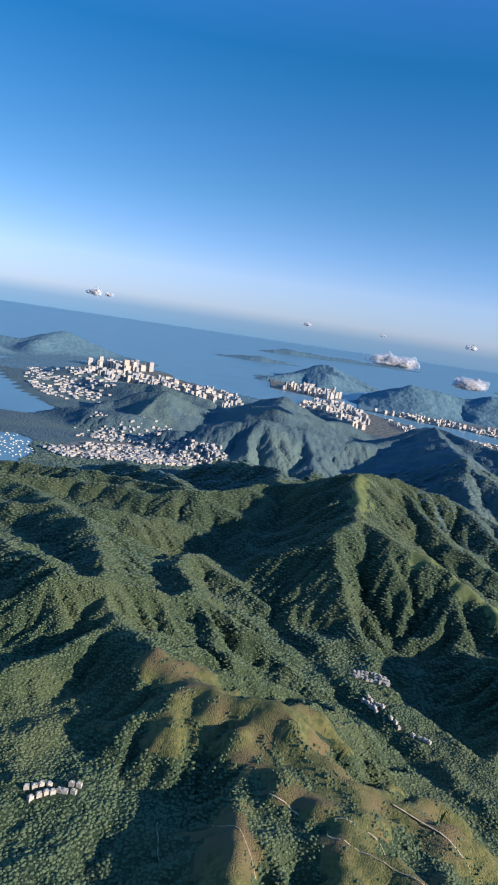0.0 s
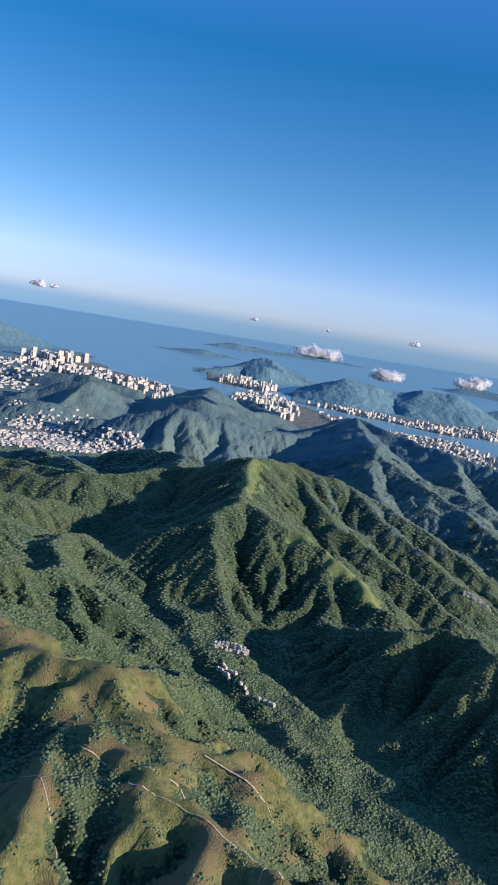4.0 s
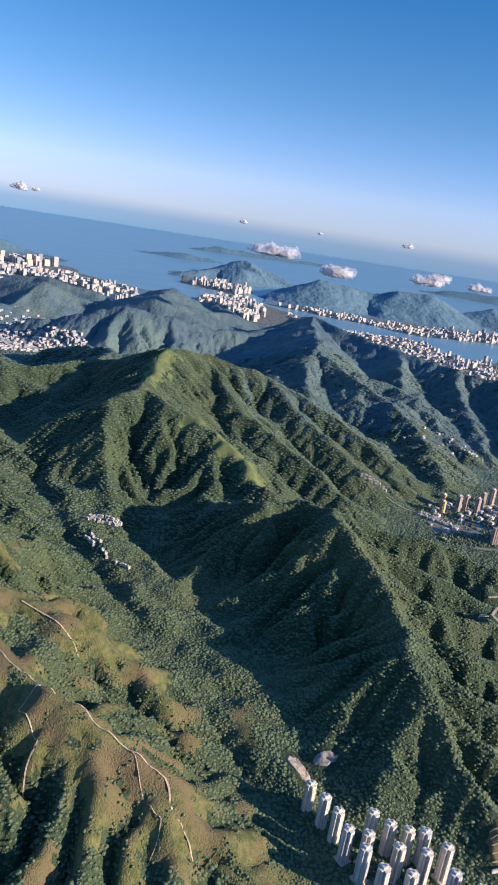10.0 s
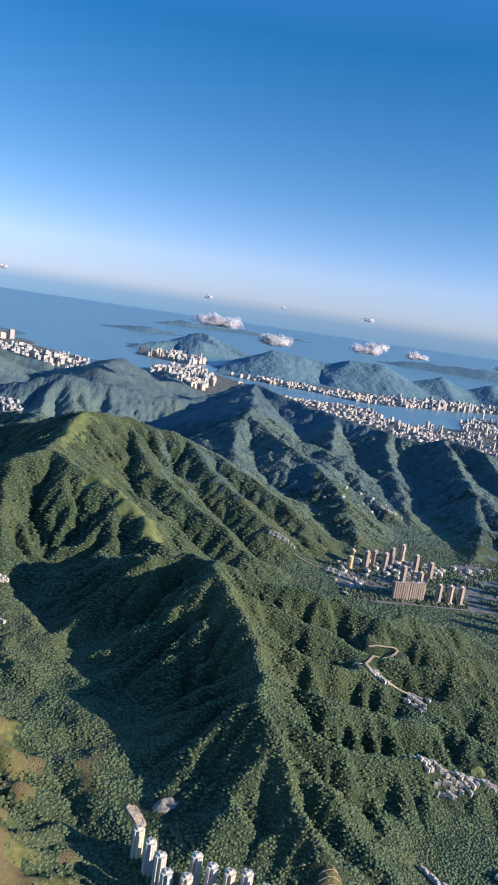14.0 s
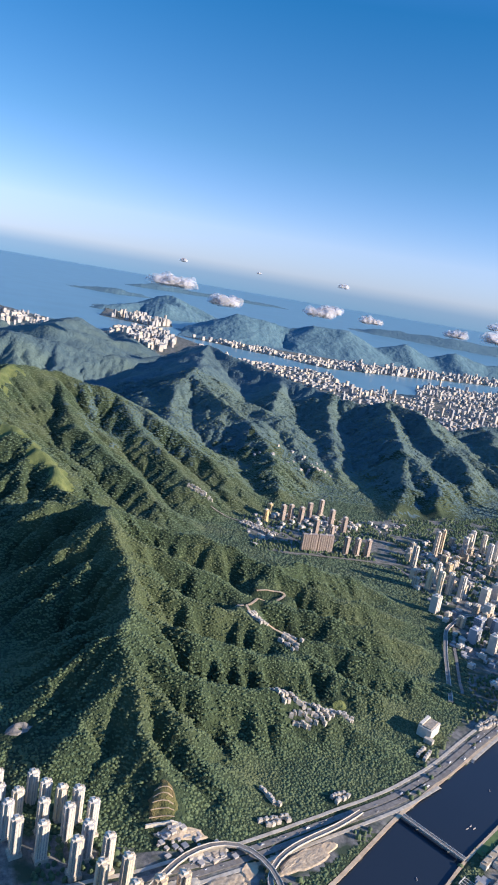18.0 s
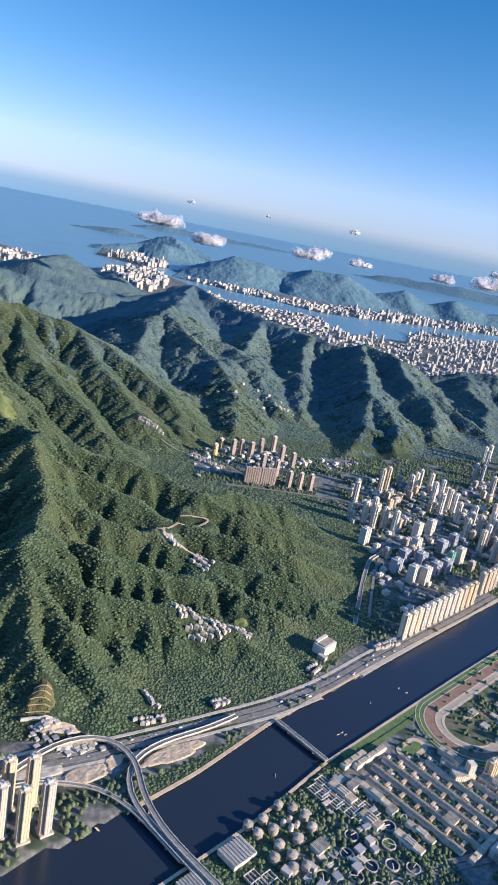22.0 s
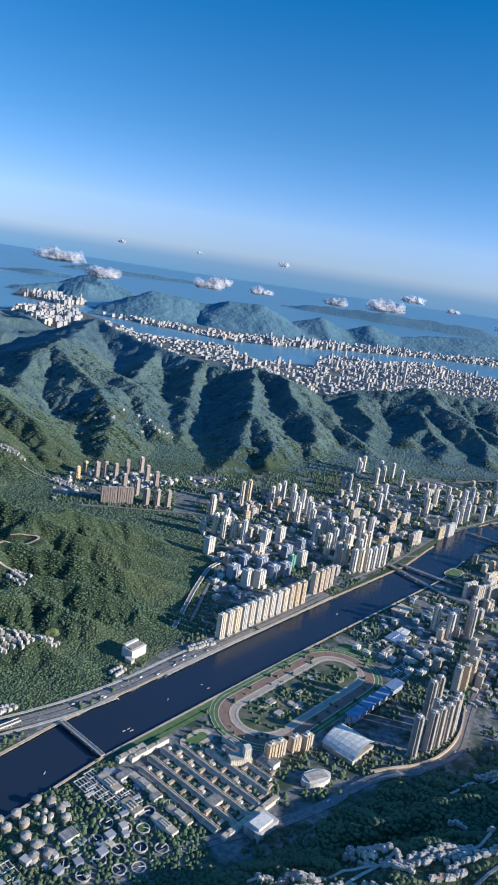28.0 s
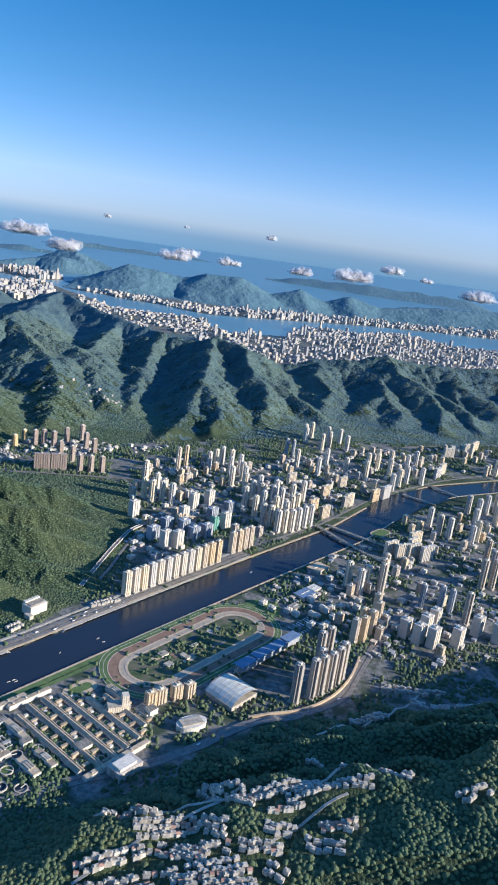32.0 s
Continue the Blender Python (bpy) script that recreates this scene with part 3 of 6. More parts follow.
class Worn:
    """The hills near the path on a grid, cut by running water into forking gullies and sharp spurs."""
    X0, Y0, STEP, NX, NY = -210.0, 24.0, 1.75, 566, 432

    def __init__(self):
        nx, ny, st = self.NX, self.NY, self.STEP
        gx, gy = np.meshgrid(self.X0 + np.arange(nx) * st, self.Y0 + np.arange(ny) * st)
        start = rise(gx, gy)
        soft_floor = np.zeros(gx.shape)
        for w, pts in FLOORS:
            soft_floor = np.maximum(soft_floor, np.clip(1.6 - along(gx, gy, pts)[0] / w, 0, 1) * (0.3 if w > 30 else 0.8))
        rs0 = np.random.RandomState(5)
        h = start + (rs0.rand(ny, nx) - 0.5) * 0.7 + ((fbm(gx / 11 + 1, gy / 11 + 2, 3) - 0.5) * 5.0 + (fbm(gx / 5 + 4, gy / 5 + 3, 2) - 0.5) * 2.0) * np.clip(start / 6, 0, 1)
        ease = (0.55 + 0.9 * fbm(gx / 30 + 8, gy / 30 + 2)) * (1 - 0.85 * soft_floor)
        scrub, _ = along(gx, gy, [(-4, 187), (23, 178), (36, 148), (52, 131), (71, 116), (96, 107)])
        ease = ease * (1 - 0.22 * np.clip(1.6 - scrub / 22, 0, 1)) * (1 - 0.55 * np.clip((gy - 285) / 50, 0, 1))
        idx = np.arange(nx * ny)
        edge = np.zeros((ny, nx), bool)
        edge[0], edge[-1], edge[:, 0], edge[:, -1] = True, True, True, True
        base = (edge | (start < 0.9)).ravel()
        flow = np.ones(nx * ny)
        for turn in range(26):
            hp = np.pad(h, 1, mode="edge")
            ip = np.pad(idx.reshape(ny, nx), 1, mode="edge")
            best, to = np.zeros((ny, nx)), idx.reshape(ny, nx).copy()
            for dy in (-1, 0, 1):
                for dx in (-1, 0, 1):
                    if dx or dy:
                        fall = (h - hp[1 + dy:1 + dy + ny, 1 + dx:1 + dx + nx]) / math.hypot(dx, dy)
                        more = fall > best
                        best = np.where(more, fall, best)
                        to = np.where(more, ip[1 + dy:1 + dy + ny, 1 + dx:1 + dx + nx], to)
            to = to.ravel()
            pit = (to == idx) & ~base
            to[base] = idx[base]
            depth, hop = (to != idx).astype(np.int64), to.copy()
            for _ in range(11):
                depth, hop = depth + depth[hop], hop[hop]
            order = np.argsort(depth, kind="stable")
            cuts = np.searchsorted(depth[order], np.arange(depth.max() + 2))
            flow = np.ones(nx * ny)
            for k in range(depth.max(), 0, -1):
                at = order[cuts[k]:cuts[k + 1]]
                flow += np.bincount(to[at], weights=flow[at], minlength=nx * ny) if len(at) > 20000 else 0
                if len(at) <= 20000:
                    np.add.at(flow, to[at], flow[at])
            hf = h.ravel().copy()
            cut = 0.045 * ease.ravel() * flow ** 0.52
            for k in range(1, depth.max() + 1):
                at = order[cuts[k]:cuts[k + 1]]
                hf[at] = (hf[at] + cut[at] * hf[to[at]]) / (1 + cut[at])
            # hollows without a way out fill up, so that their water runs on
            ring = np.pad(hf.reshape(ny, nx), 1, mode="edge")
            low = np.minimum.reduce([ring[1 + dy:1 + dy + ny, 1 + dx:1 + dx + nx] for dy in (-1, 0, 1) for dx in (-1, 0, 1) if dx or dy])
            hf = np.where(pit, np.maximum(hf, low.ravel() + 0.05), hf)
            h = hf.reshape(ny, nx)
            mean = sum(ring[1 + dy:1 + dy + ny, 1 + dx:1 + dx + nx] for dy in (-1, 0, 1) for dx in (-1, 0, 1)) / 9
            h = h + (mean - h) * 0.035
        h = h + soften(start - h, 7) * np.clip(start / 4, 0, 1)
        lobe = np.clip(1.5 - np.hypot((gx - 222) / 60, (gy - 180) / 65), 0, 1)
        fine = h - soften(h, 3)
        h = h + (0.35 + 0.35 * lobe * np.clip((gx - 172) / 22, 0, 1)) * (1 - np.clip((gy - 275) / 50, 0, 1)) * (1 - 0.5 * np.clip(1.6 - scrub / 22, 0, 1)) * np.where(fine > 0, 0.35, 1.3) * fine * np.clip(start / 6 - 0.3, 0, 1) * (1 - 0.7 * np.clip(soft_floor, 0, 1))
        hollow = h - soften(h, 8)
        h = h + lobe * np.clip((gx - 172) / 22, 0, 1) * np.where(hollow < 0, 0.9, 0.12) * hollow * np.clip(start / 8 - 0.2, 0, 1) * (1 - 0.8 * np.clip(soft_floor, 0, 1))
        self.h = np.where(start < 0.9, np.minimum(start, h), np.maximum(h, 0.0))
        self.flow = soften(np.log(flow).reshape(ny, nx), 1)
        self.sharp = h - soften(h, 4)

    def inside(self, x, y):
        u, v = (x - self.X0) / self.STEP, (y - self.Y0) / self.STEP
        return np.clip(np.minimum.reduce([u, v, self.NX - 1 - u, self.NY - 1 - v]) / 12, 0, 1)

    def read(self, what, x, y):
        u = np.clip((x - self.X0) / self.STEP, 0, self.NX - 1.001)
        v = np.clip((y - self.Y0) / self.STEP, 0, self.NY - 1.001)
        i, j = u.astype(int), v.astype(int)
        u, v = u - i, v - j
        return (what[j, i] * (1 - u) + what[j, i + 1] * u) * (1 - v) + (what[j + 1, i] * (1 - u) + what[j + 1, i + 1] * u) * v


worn = Worn()


def land(x, y):
    """Height of the ground."""
    x, y = np.asarray(x, float), np.asarray(y, float)
    far = np.clip((y - 700) / 900, 0, 1)
    share = worn.inside(x, y)
    z = worn.read(worn.h, x, y)
    z = z + np.clip(z / 6, 0, 1) * (fbm(x / 3.4, y / 3.4, 3) - 0.5) * 0.9 * (1 - far)
    rest = share < 1
    if rest.any():
        z[rest] = z[rest] * share[rest] + rise(x[rest], y[rest]) * (1 - share[rest])
    shore = np.full(x.shape, -1e9)
    for w, pts in LANDS:
        d, _ = along(x, y, pts)
        shore = np.maximum(shore, w - d)
    for poly in SHORES:
        shore = np.where(inside(x, y, poly), np.maximum(shore, 10), shore)
    shore = shore + (fbm(x / 60, y / 60) - 0.5) * 24 * np.clip(far + 0.15, 0, 1)
    d, w = along(x, y, RIVER)
    wet = np.where((x > 205) & (x < 560), w - d, w - d + (fbm(x / 8, y / 8) - 0.5) * 5)
    for line in BAYS:
        wet = np.maximum(wet, 36 + (fbm(x / 30, y / 30) - 0.5) * 40 - along(x, y, line)[0])
    near_wet = np.clip(-wet / 5, 0, 1)
    dry = 0.45 + z * np.where(wet > -5, near_wet, 1)
    ground = np.where(shore > 0, dry, np.where(z > 1.5, dry * np.clip(1 + shore / 40, 0, 1), -2.0))
    return np.where(wet > 0, -1.6, ground)


def open_ground(x, y):
    """Scrubby spurs, and bright grass on the crests: open where the ground is proud, wooded where it is hollow."""
    j = fbm(x / 9, y / 9) - 0.5
    proud = np.clip(worn.read(worn.sharp, x, y), -2.5, 0.7)
    a, _ = along(x, y, [(-4, 190), (23, 176), (36, 148), (52, 131), (71, 116), (96, 107), (122, 92)])
    b, _ = along(x, y, [(23, 178), (50, 160), (65, 157), (96, 138)])
    c, _ = along(x, y, [(10, 149), (12, 122)])
    d, _ = along(x, y, [(52, 131), (53, 108), (50, 88)])
    spur = np.minimum.reduce([a, b + 2, c + 9, d + 9]) + j * 50 - proud * 7.0 < 14
    g, _ = along(x, y, [(73, 427), (68, 385), (65, 357), (52, 334)])
    h, _ = along(x, y, [(94, 332), (104, 326), (118, 310), (128, 292)])
    lawn = (g + j * 26 - proud * 1.2 < 1.5) | (h + j * 18 - proud * 1.2 < 4.0)
    return spur & ~lawn, lawn


def steps(lo, hi, size):
    return list(np.arange(lo, hi, size))


GX = np.array(steps(-2600, -900, 70) + steps(-900, -260, 16) + steps(-260, -212, 4) + steps(-212, -100, 2.2) + steps(-100, 430, 1.5) + steps(430, 640, 3) + steps(640, 1000, 8) + steps(1000, 1700, 18) + steps(1700, 3600, 80))
GY = np.array(steps(-400, -160, 24) + steps(-160, 0, 5) + steps(0, 380, 1.5) + steps(380, 680, 2.2) + steps(680, 1150, 7) + steps(1150, 1560, 8) + steps(1560, 2200, 16) + steps(2200, 4900, 40))
XX, YY = np.meshgrid(GX, GY)
ZZ = land(XX, YY)


def grid_mesh(name, xx, yy, zz):
    h, w = xx.shape
    me = bpy.data.meshes.new(name)
    idx = np.arange(h * w).reshape(h, w)
    quads = np.stack([idx[:-1, :-1], idx[:-1, 1:], idx[1:, 1:], idx[1:, :-1]], -1).reshape(-1, 4)
    me.vertices.add(h * w)
    me.vertices.foreach_set("co", np.stack([xx, yy, zz], -1).astype(np.float32).ravel())
    me.loops.add(quads.size)
    me.loops.foreach_set("vertex_index", quads.ravel().astype(np.int32))
    me.polygons.add(len(quads))
    me.polygons.foreach_set("loop_start", np.arange(0, quads.size, 4, dtype=np.int32))
    me.polygons.foreach_set("loop_total", np.full(len(quads), 4, np.int32))
    me.update(calc_edges=True)
    return me, quads


TOWNS = [  # built-up ground
    [(150, 100), (200, 96), (232, 114), (262, 140), (288, 170), (302, 206), (309, 240), (303, 290), (286, 300), (240, 299), (225, 302), (222, 350), (300, 365), (420, 410), (520, 420), (700, 470), (700, 360), (520, 345), (440, 290), (390, 240), (296, 158), (240, 112), (206, 88), (196, 60), (190, 40), (140, 40), (140, 100)],
    [(222, 40), (262, 100), (330, 160), (400, 215), (470, 280), (560, 318), (700, 330), (700, 180), (520, 130), (420, 100), (380, 95), (345, 80), (300, 66), (262, 52)],
    [(-170, 625), (-150, 600), (-20, 650), (-10, 700), (-80, 720), (-150, 680)],
    [(-330, 1250), (-60, 1140), (-30, 1330), (-200, 1500), (-330, 1480)], HARBOUR_EAST, HARBOUR_NORTH, POINT,
    [(200, 1335), (330, 1247), (453, 1162), (582, 1201), (754, 1269), (832, 1293), (1400, 1340), (1400, 1420), (830, 1390), (560, 1330), (330, 1360)],
]
ground_me, quads = grid_mesh("ground", XX, YY, ZZ)
ground = tagged(new("ground", ground_me), "steep green wooded hills, scrubby spurs and flat town ground", "ground", kind="structure")
cx, cy, cz = (v.ravel()[quads].mean(1) for v in (XX, YY, ZZ))
jig = (fbm(cx / 9, cy / 9) - 0.5)
mat_i = np.zeros(len(quads), np.int32)
spur, lawn = open_ground(cx, cy)
mat_i[spur] = 1
mat_i[lawn] = 2
# Farther slopes take the bluer, haze-tinted forest.
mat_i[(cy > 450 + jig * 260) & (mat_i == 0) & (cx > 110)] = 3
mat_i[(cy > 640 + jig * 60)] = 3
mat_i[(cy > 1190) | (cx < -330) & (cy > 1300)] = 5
flat = cz < 2.2
for poly in TOWNS:
    mat_i[inside(cx, cy, poly) & flat] = 4
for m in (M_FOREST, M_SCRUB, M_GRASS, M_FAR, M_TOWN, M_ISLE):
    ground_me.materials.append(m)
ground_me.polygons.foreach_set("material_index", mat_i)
ground_me.polygons.foreach_set("use_smooth", np.ones(len(quads), bool))

# ---- water: the sea reaches the horizon; the river lies a hair above it between its banks ----
sx = np.array(steps(-7000, 7001, 700))
sxx, syy = np.meshgrid(sx, sx + 300)
sea_me, _ = grid_mesh("sea", sxx, syy, np.zeros(sxx.shape) - 0.05)
sea_me.materials.append(M_SEA)
tagged(new("sea", sea_me), "calm blue sea reaching the hazy horizon", "sea", kind="structure")
bm = bmesh.new()
bank_l, bank_r = [], []
for i, (x, y, w) in enumerate(RIVER):
    ax, ay, _ = RIVER[max(i - 1, 0)]
    bx, by, _ = RIVER[min(i + 1, len(RIVER) - 1)]
    L = math.hypot(bx - ax, by - ay)
    nx, ny = -(by - ay) / L, (bx - ax) / L
    w += 4
    bank_l.append(bm.verts.new((x + nx * w, y + ny * w, 0.02)))
    bank_r.append(bm.verts.new((x - nx * w, y - ny * w, 0.02)))
for i in range(len(RIVER) - 1):
    bm.faces.new((bank_l[i], bank_r[i], bank_r[i + 1], bank_l[i + 1]))
river_me = bpy.data.meshes.new("river")
bm.to_mesh(river_me)
bm.free()
river_me.materials.append(M_RIVER)
tagged(new("river", river_me), "dark still river between straight walled banks", "river", kind="structure")


# ---- helpers for things ----
def part(name, bm, material, parent=None, label=""):
    me = bpy.data.meshes.new(name)
    bm.to_mesh(me)
    bm.free()
    me.materials.append(material)
    ob = new(name, me)
    ob.parent = parent
    if label:
        tagged(ob, label)
    return ob


def add_box(bm, x0, y0, z0, x1, y1, z1):
    v = [bm.verts.new(p) for p in ((x0, y0, z0), (x1, y0, z0), (x1, y1, z0), (x0, y1, z0), (x0, y0, z1), (x1, y0, z1), (x1, y1, z1), (x0, y1, z1))]
    for q in ((3, 2, 1, 0), (4, 5, 6, 7), (0, 1, 5, 4), (1, 2, 6, 5), (2, 3, 7, 6), (3, 0, 4, 7)):
        bm.faces.new([v[i] for i in q])


def boxes(*dims):
    bm = bmesh.new()
    for d in dims:
        add_box(bm, *d)
    return bm


def add_disc(bm, x, y, z0, z1, r0, r1, n=20):
    lo = [bm.verts.new((x + r0 * math.cos(i * 2 * math.pi / n), y + r0 * math.sin(i * 2 * math.pi / n), z0)) for i in range(n)]
    hi = [bm.verts.new((x + r1 * math.cos(i * 2 * math.pi / n), y + r1 * math.sin(i * 2 * math.pi / n), z1)) for i in range(n)]
    bm.faces.new(hi)
    for i in range(n):
        bm.faces.new((lo[i], lo[(i + 1) % n], hi[(i + 1) % n], hi[i]))


def thing(name, label, category, group=""):
    return tagged(new(name), label, category, group)


def gz(x, y):
    return float(land(np.array([x]), np.array([y]))[0])


# ---- the wood: crowns on the hills ----
def crowns(name, label, x, y, r, tall, material, rs):
    """Many small rough tree crowns in one mesh."""
    n, k = len(x), 5 if len(x) < 20000 else 4
    z = land(x, y)
    ang = np.arange(k) * 2 * np.pi / k + rs.rand(n, 1) * 6.28
    rr0, rr1 = r[:, None] * (0.75 + 0.5 * rs.rand(n, k)), r[:, None] * (0.55 + 0.45 * rs.rand(n, k))
    z0 = np.broadcast_to((z - 0.12)[:, None], (n, k))
    z1 = (z + tall * 0.62)[:, None] + (rs.rand(n, k) - 0.5) * (0.5 * tall)[:, None]
    ring0 = np.stack([x[:, None] + rr0 * np.cos(ang), y[:, None] + rr0 * np.sin(ang), z0], -1)
    ring1 = np.stack([x[:, None] + rr1 * np.cos(ang + 0.5), y[:, None] + rr1 * np.sin(ang + 0.5), z1], -1)
    top = np.stack([x + (rs.rand(n) - 0.5) * r * 0.5, y + (rs.rand(n) - 0.5) * r * 0.5, z + tall], -1)[:, None]
    co = np.concatenate([ring0, ring1, top], 1)
    i = np.arange(k)
    j = (i + 1) % k
    tri = np.concatenate([np.stack([i, j, k + i], -1), np.stack([j, k + j, k + i], -1), np.stack([k + i, k + j, np.full(k, 2 * k)], -1)])
    faces = (tri[None] + (np.arange(n) * (2 * k + 1))[:, None, None]).reshape(-1, 3)
    me = bpy.data.meshes.new(name)
    me.vertices.add(co.shape[0] * co.shape[1])
    me.vertices.foreach_set("co", co.astype(np.float32).ravel())
    me.loops.add(faces.size)
    me.loops.foreach_set("vertex_index", faces.ravel().astype(np.int32))
    me.polygons.add(len(faces))
    me.polygons.foreach_set("loop_start", np.arange(0, faces.size, 3, dtype=np.int32))
    me.polygons.foreach_set("loop_total", np.full(len(faces), 3, np.int32))
    me.polygons.foreach_set("use_smooth", np.ones(len(faces), bool))
    me.update(calc_edges=True)
    me.materials.append(material)
    return tagged(new(name, me), label, "trees", kind="stuff")


def sow(x0, x1, y0, y1, gap, rs):
    gx, gy = np.meshgrid(np.arange(x0, x1, gap), np.arange(y0, y1, gap))
    gx = gx.ravel() + (rs.rand(gx.size) - 0.5) * gap * 0.9
    gy = gy.ravel() + (rs.rand(gy.size) - 0.5) * gap * 0.9
    return gx, gy


def bare(x, y):
    """Where the ground is open."""
    spur, lawn = open_ground(x, y)
    return spur | lawn


def built(x, y):
    hit = np.zeros(x.shape, bool)
    for poly in TOWNS:
        hit |= inside(x, y, poly)
    return hit & (land(x, y) < 2.2)


rs = np.random.RandomState(11)
TAKEN = set()   # plan cells that trees leave free


def take(x, y, reach=1):
    for i in range(-reach, reach + 1):
        for j in range(-reach, reach + 1):
            TAKEN.add((int(round(x)) + i, int(round(y)) + j))


# ---- roads, banks, bridges ----
def ribbon(name, pts, width, lift, material, label, category, parent=None, base=None, thick=0.12, kind="structure"):
    """A road or path laid along a bent line; base: a fixed height, else it follows the ground."""
    fine = []
    for (ax, ay), (bx, by) in zip(pts[:-1], pts[1:]):
        m = max(2, int(math.hypot(bx - ax, by - ay) / 3))
        fine += [(ax + (bx - ax) * i / m, ay + (by - ay) * i / m) for i in range(m)]
    fine.append(pts[-1])
    for _ in range(3):
        fine = [fine[0]] + [((a[0] + 2 * b[0] + c[0]) / 4, (a[1] + 2 * b[1] + c[1]) / 4) for a, b, c in zip(fine, fine[1:], fine[2:])] + [fine[-1]]
    arr = np.array(fine)
    if lift:
        for x, y in fine:
            take(x, y, 0 if width < 0.6 else 2 if name == "road_hill_loop" else 1)
    d = np.gradient(arr, axis=0)
    d /= np.linalg.norm(d, axis=1)[:, None]
    nrm = np.stack([-d[:, 1], d[:, 0]], 1) * width / 2
    zs = np.maximum.reduce([land(*(arr + s * nrm).T) for s in (-1, 0, 1)]) + lift if base is None else np.full(len(arr), base)
    bm = bmesh.new()
    rows = []
    for (x, y), (nx, ny), z in zip(arr, nrm, zs):
        rows.append([bm.verts.new(p) for p in ((x + nx, y + ny, z - thick), (x + nx, y + ny, z), (x - nx, y - ny, z), (x - nx, y - ny, z - thick))])
    for a, b in zip(rows[:-1], rows[1:]):
        for i in range(4):
            bm.faces.new((a[i], a[(i + 1) % 4], b[(i + 1) % 4], b[i]))
    bm.faces.new(rows[0][::-1])
    bm.faces.new(rows[-1])
    ob = part(name, bm, material, parent)
    if label:
        tagged(ob, label, category, kind=kind)
    return ob


def offset(pts, d):
    out = []
    for i, (x, y) in enumerate(pts):
        a, b = pts[max(i - 1, 0)], pts[min(i + 1, len(pts) - 1)]
        L = math.hypot(b[0] - a[0], b[1] - a[1])
        out.append((x - (b[1] - a[1]) / L * d, y + (b[0] - a[0]) / L * d))
    return out


mid = [(x, y) for x, y, _ in RIVER[2:]]
n_bank = offset(mid, 9.9)
s_bank = offset(mid, -9.9)
ribbon("pavement_north_bank", n_bank, 1.1, 0.10, M_TAN, "pale promenade along the walled river bank", "promenade")
ribbon("pavement_south_bank", s_bank, 0.8, 0.10, M_TAN, "pale footway along the walled river bank", "footway")
HW_N = [(120, 70), (162, 85), (181, 91), (202, 100), (225, 111.5), (244, 121), (263, 134), (281, 150), (300, 166), (330, 191), (352, 210)]
for i, (off, w) in enumerate(((1.1, 1.7), (-1.1, 1.7), (3.6, 1.0), (-3.5, 1.0))):
    ribbon("road_north_shore", offset(HW_N, off), w, 0.16, M_ASPHALT if i < 2 else M_CONC, "pale grey dual carriageway with traffic below the wooded hill", "road")
HW_S = [(228, 26), (246, 45), (261, 60), (273, 67), (299, 74.5), (315, 80), (331, 91), (347, 93), (366, 104), (381, 126), (400, 150), (440, 190), (500, 215), (580, 230)]
for off, w in ((0.9, 1.5), (-0.9, 1.5)):
    ribbon("road_south_shore", offset(HW_S, off), w, 0.2, M_ASPHALT, "grey dual carriageway curving behind the racecourse", "road")
for pts in ([(300, 168), (330, 195), (352, 214), (400, 250), (450, 300), (505, 335), (600, 380)], [(288, 178), (300, 215), (312, 245), (345, 300), (400, 345), (470, 395), (560, 430)],
            [(330, 225), (352, 290)], [(360, 222), (392, 300)], [(410, 262), (430, 340)], [(325, 262), (372, 250), (420, 262)], [(345, 300), (410, 290), (470, 318)],
            [(405, 205), (440, 180), (470, 150)], [(430, 235), (480, 205), (560, 180)], [(452, 262), (520, 240), (600, 225)], [(240, 300), (300, 300), (312, 262)], [(204, 345), (240, 335), (262, 300)]):
    ribbon("road_town", pts, 1.2, 0.12, M_ASPHALT, "grey town street between the blocks", "road")


def flyover(pts, width, high, label):
    th = thing("flyover", label, "flyover", "elevated roads")
    deck = ribbon("deck", pts, width, 0, M_CONC, "", "", th, high, 0.35)
    ribbon("parapet", offset(pts, width / 2 - 0.06), 0.12, 0, M_WHITE, "", "", deck, high + 0.2, 0.19)
    ribbon("parapet", offset(pts, -width / 2 + 0.06), 0.12, 0, M_WHITE, "", "", deck, high + 0.2, 0.19)
    ribbon("carriageway", pts, width - 0.5, 0, M_ASPHALT, "", "", th, high + 0.03, 0.02)
    for (ax, ay), (bx, by) in zip(pts[:-1], pts[1:]):
        m = max(1, int(math.hypot(bx - ax, by - ay) / 7))
        for i in range(m):
            x, y = ax + (bx - ax) * (i + 0.5) / m, ay + (by - ay) * (i + 0.5) / m
            part("pier", boxes((x - 0.3, y - 0.3, -1.0, x + 0.3, y + 0.3, high - 0.3)), M_CONC, th)
    return th


flyover([(166, 74), (175, 86), (183, 96.5), (193, 101.5), (200, 99.5), (205, 93), (206, 84), (211, 73.5), (219, 64), (232, 50)], 1.5, 1.9, "pale concrete flyover looping from the shore over the water")
flyover([(232, 114.5), (224, 108.5), (211, 101.5), (203.5, 94.5), (202, 87), (205, 79), (213, 69.5), (226, 54), (234, 46)], 1.4, 1.5, "pale concrete slip road curving onto the river bridge")
flyover([(158, 75), (170, 80), (182, 85), (195.6, 84.5), (203.3, 79.7), (209.5, 73), (216, 65)], 1.1, 1.2, "pale narrow concrete ramp beside the bay")
flyover([(244, 114.6), (256, 100)], 1.3, 1.1, "long pale footbridge straight across the dark river")
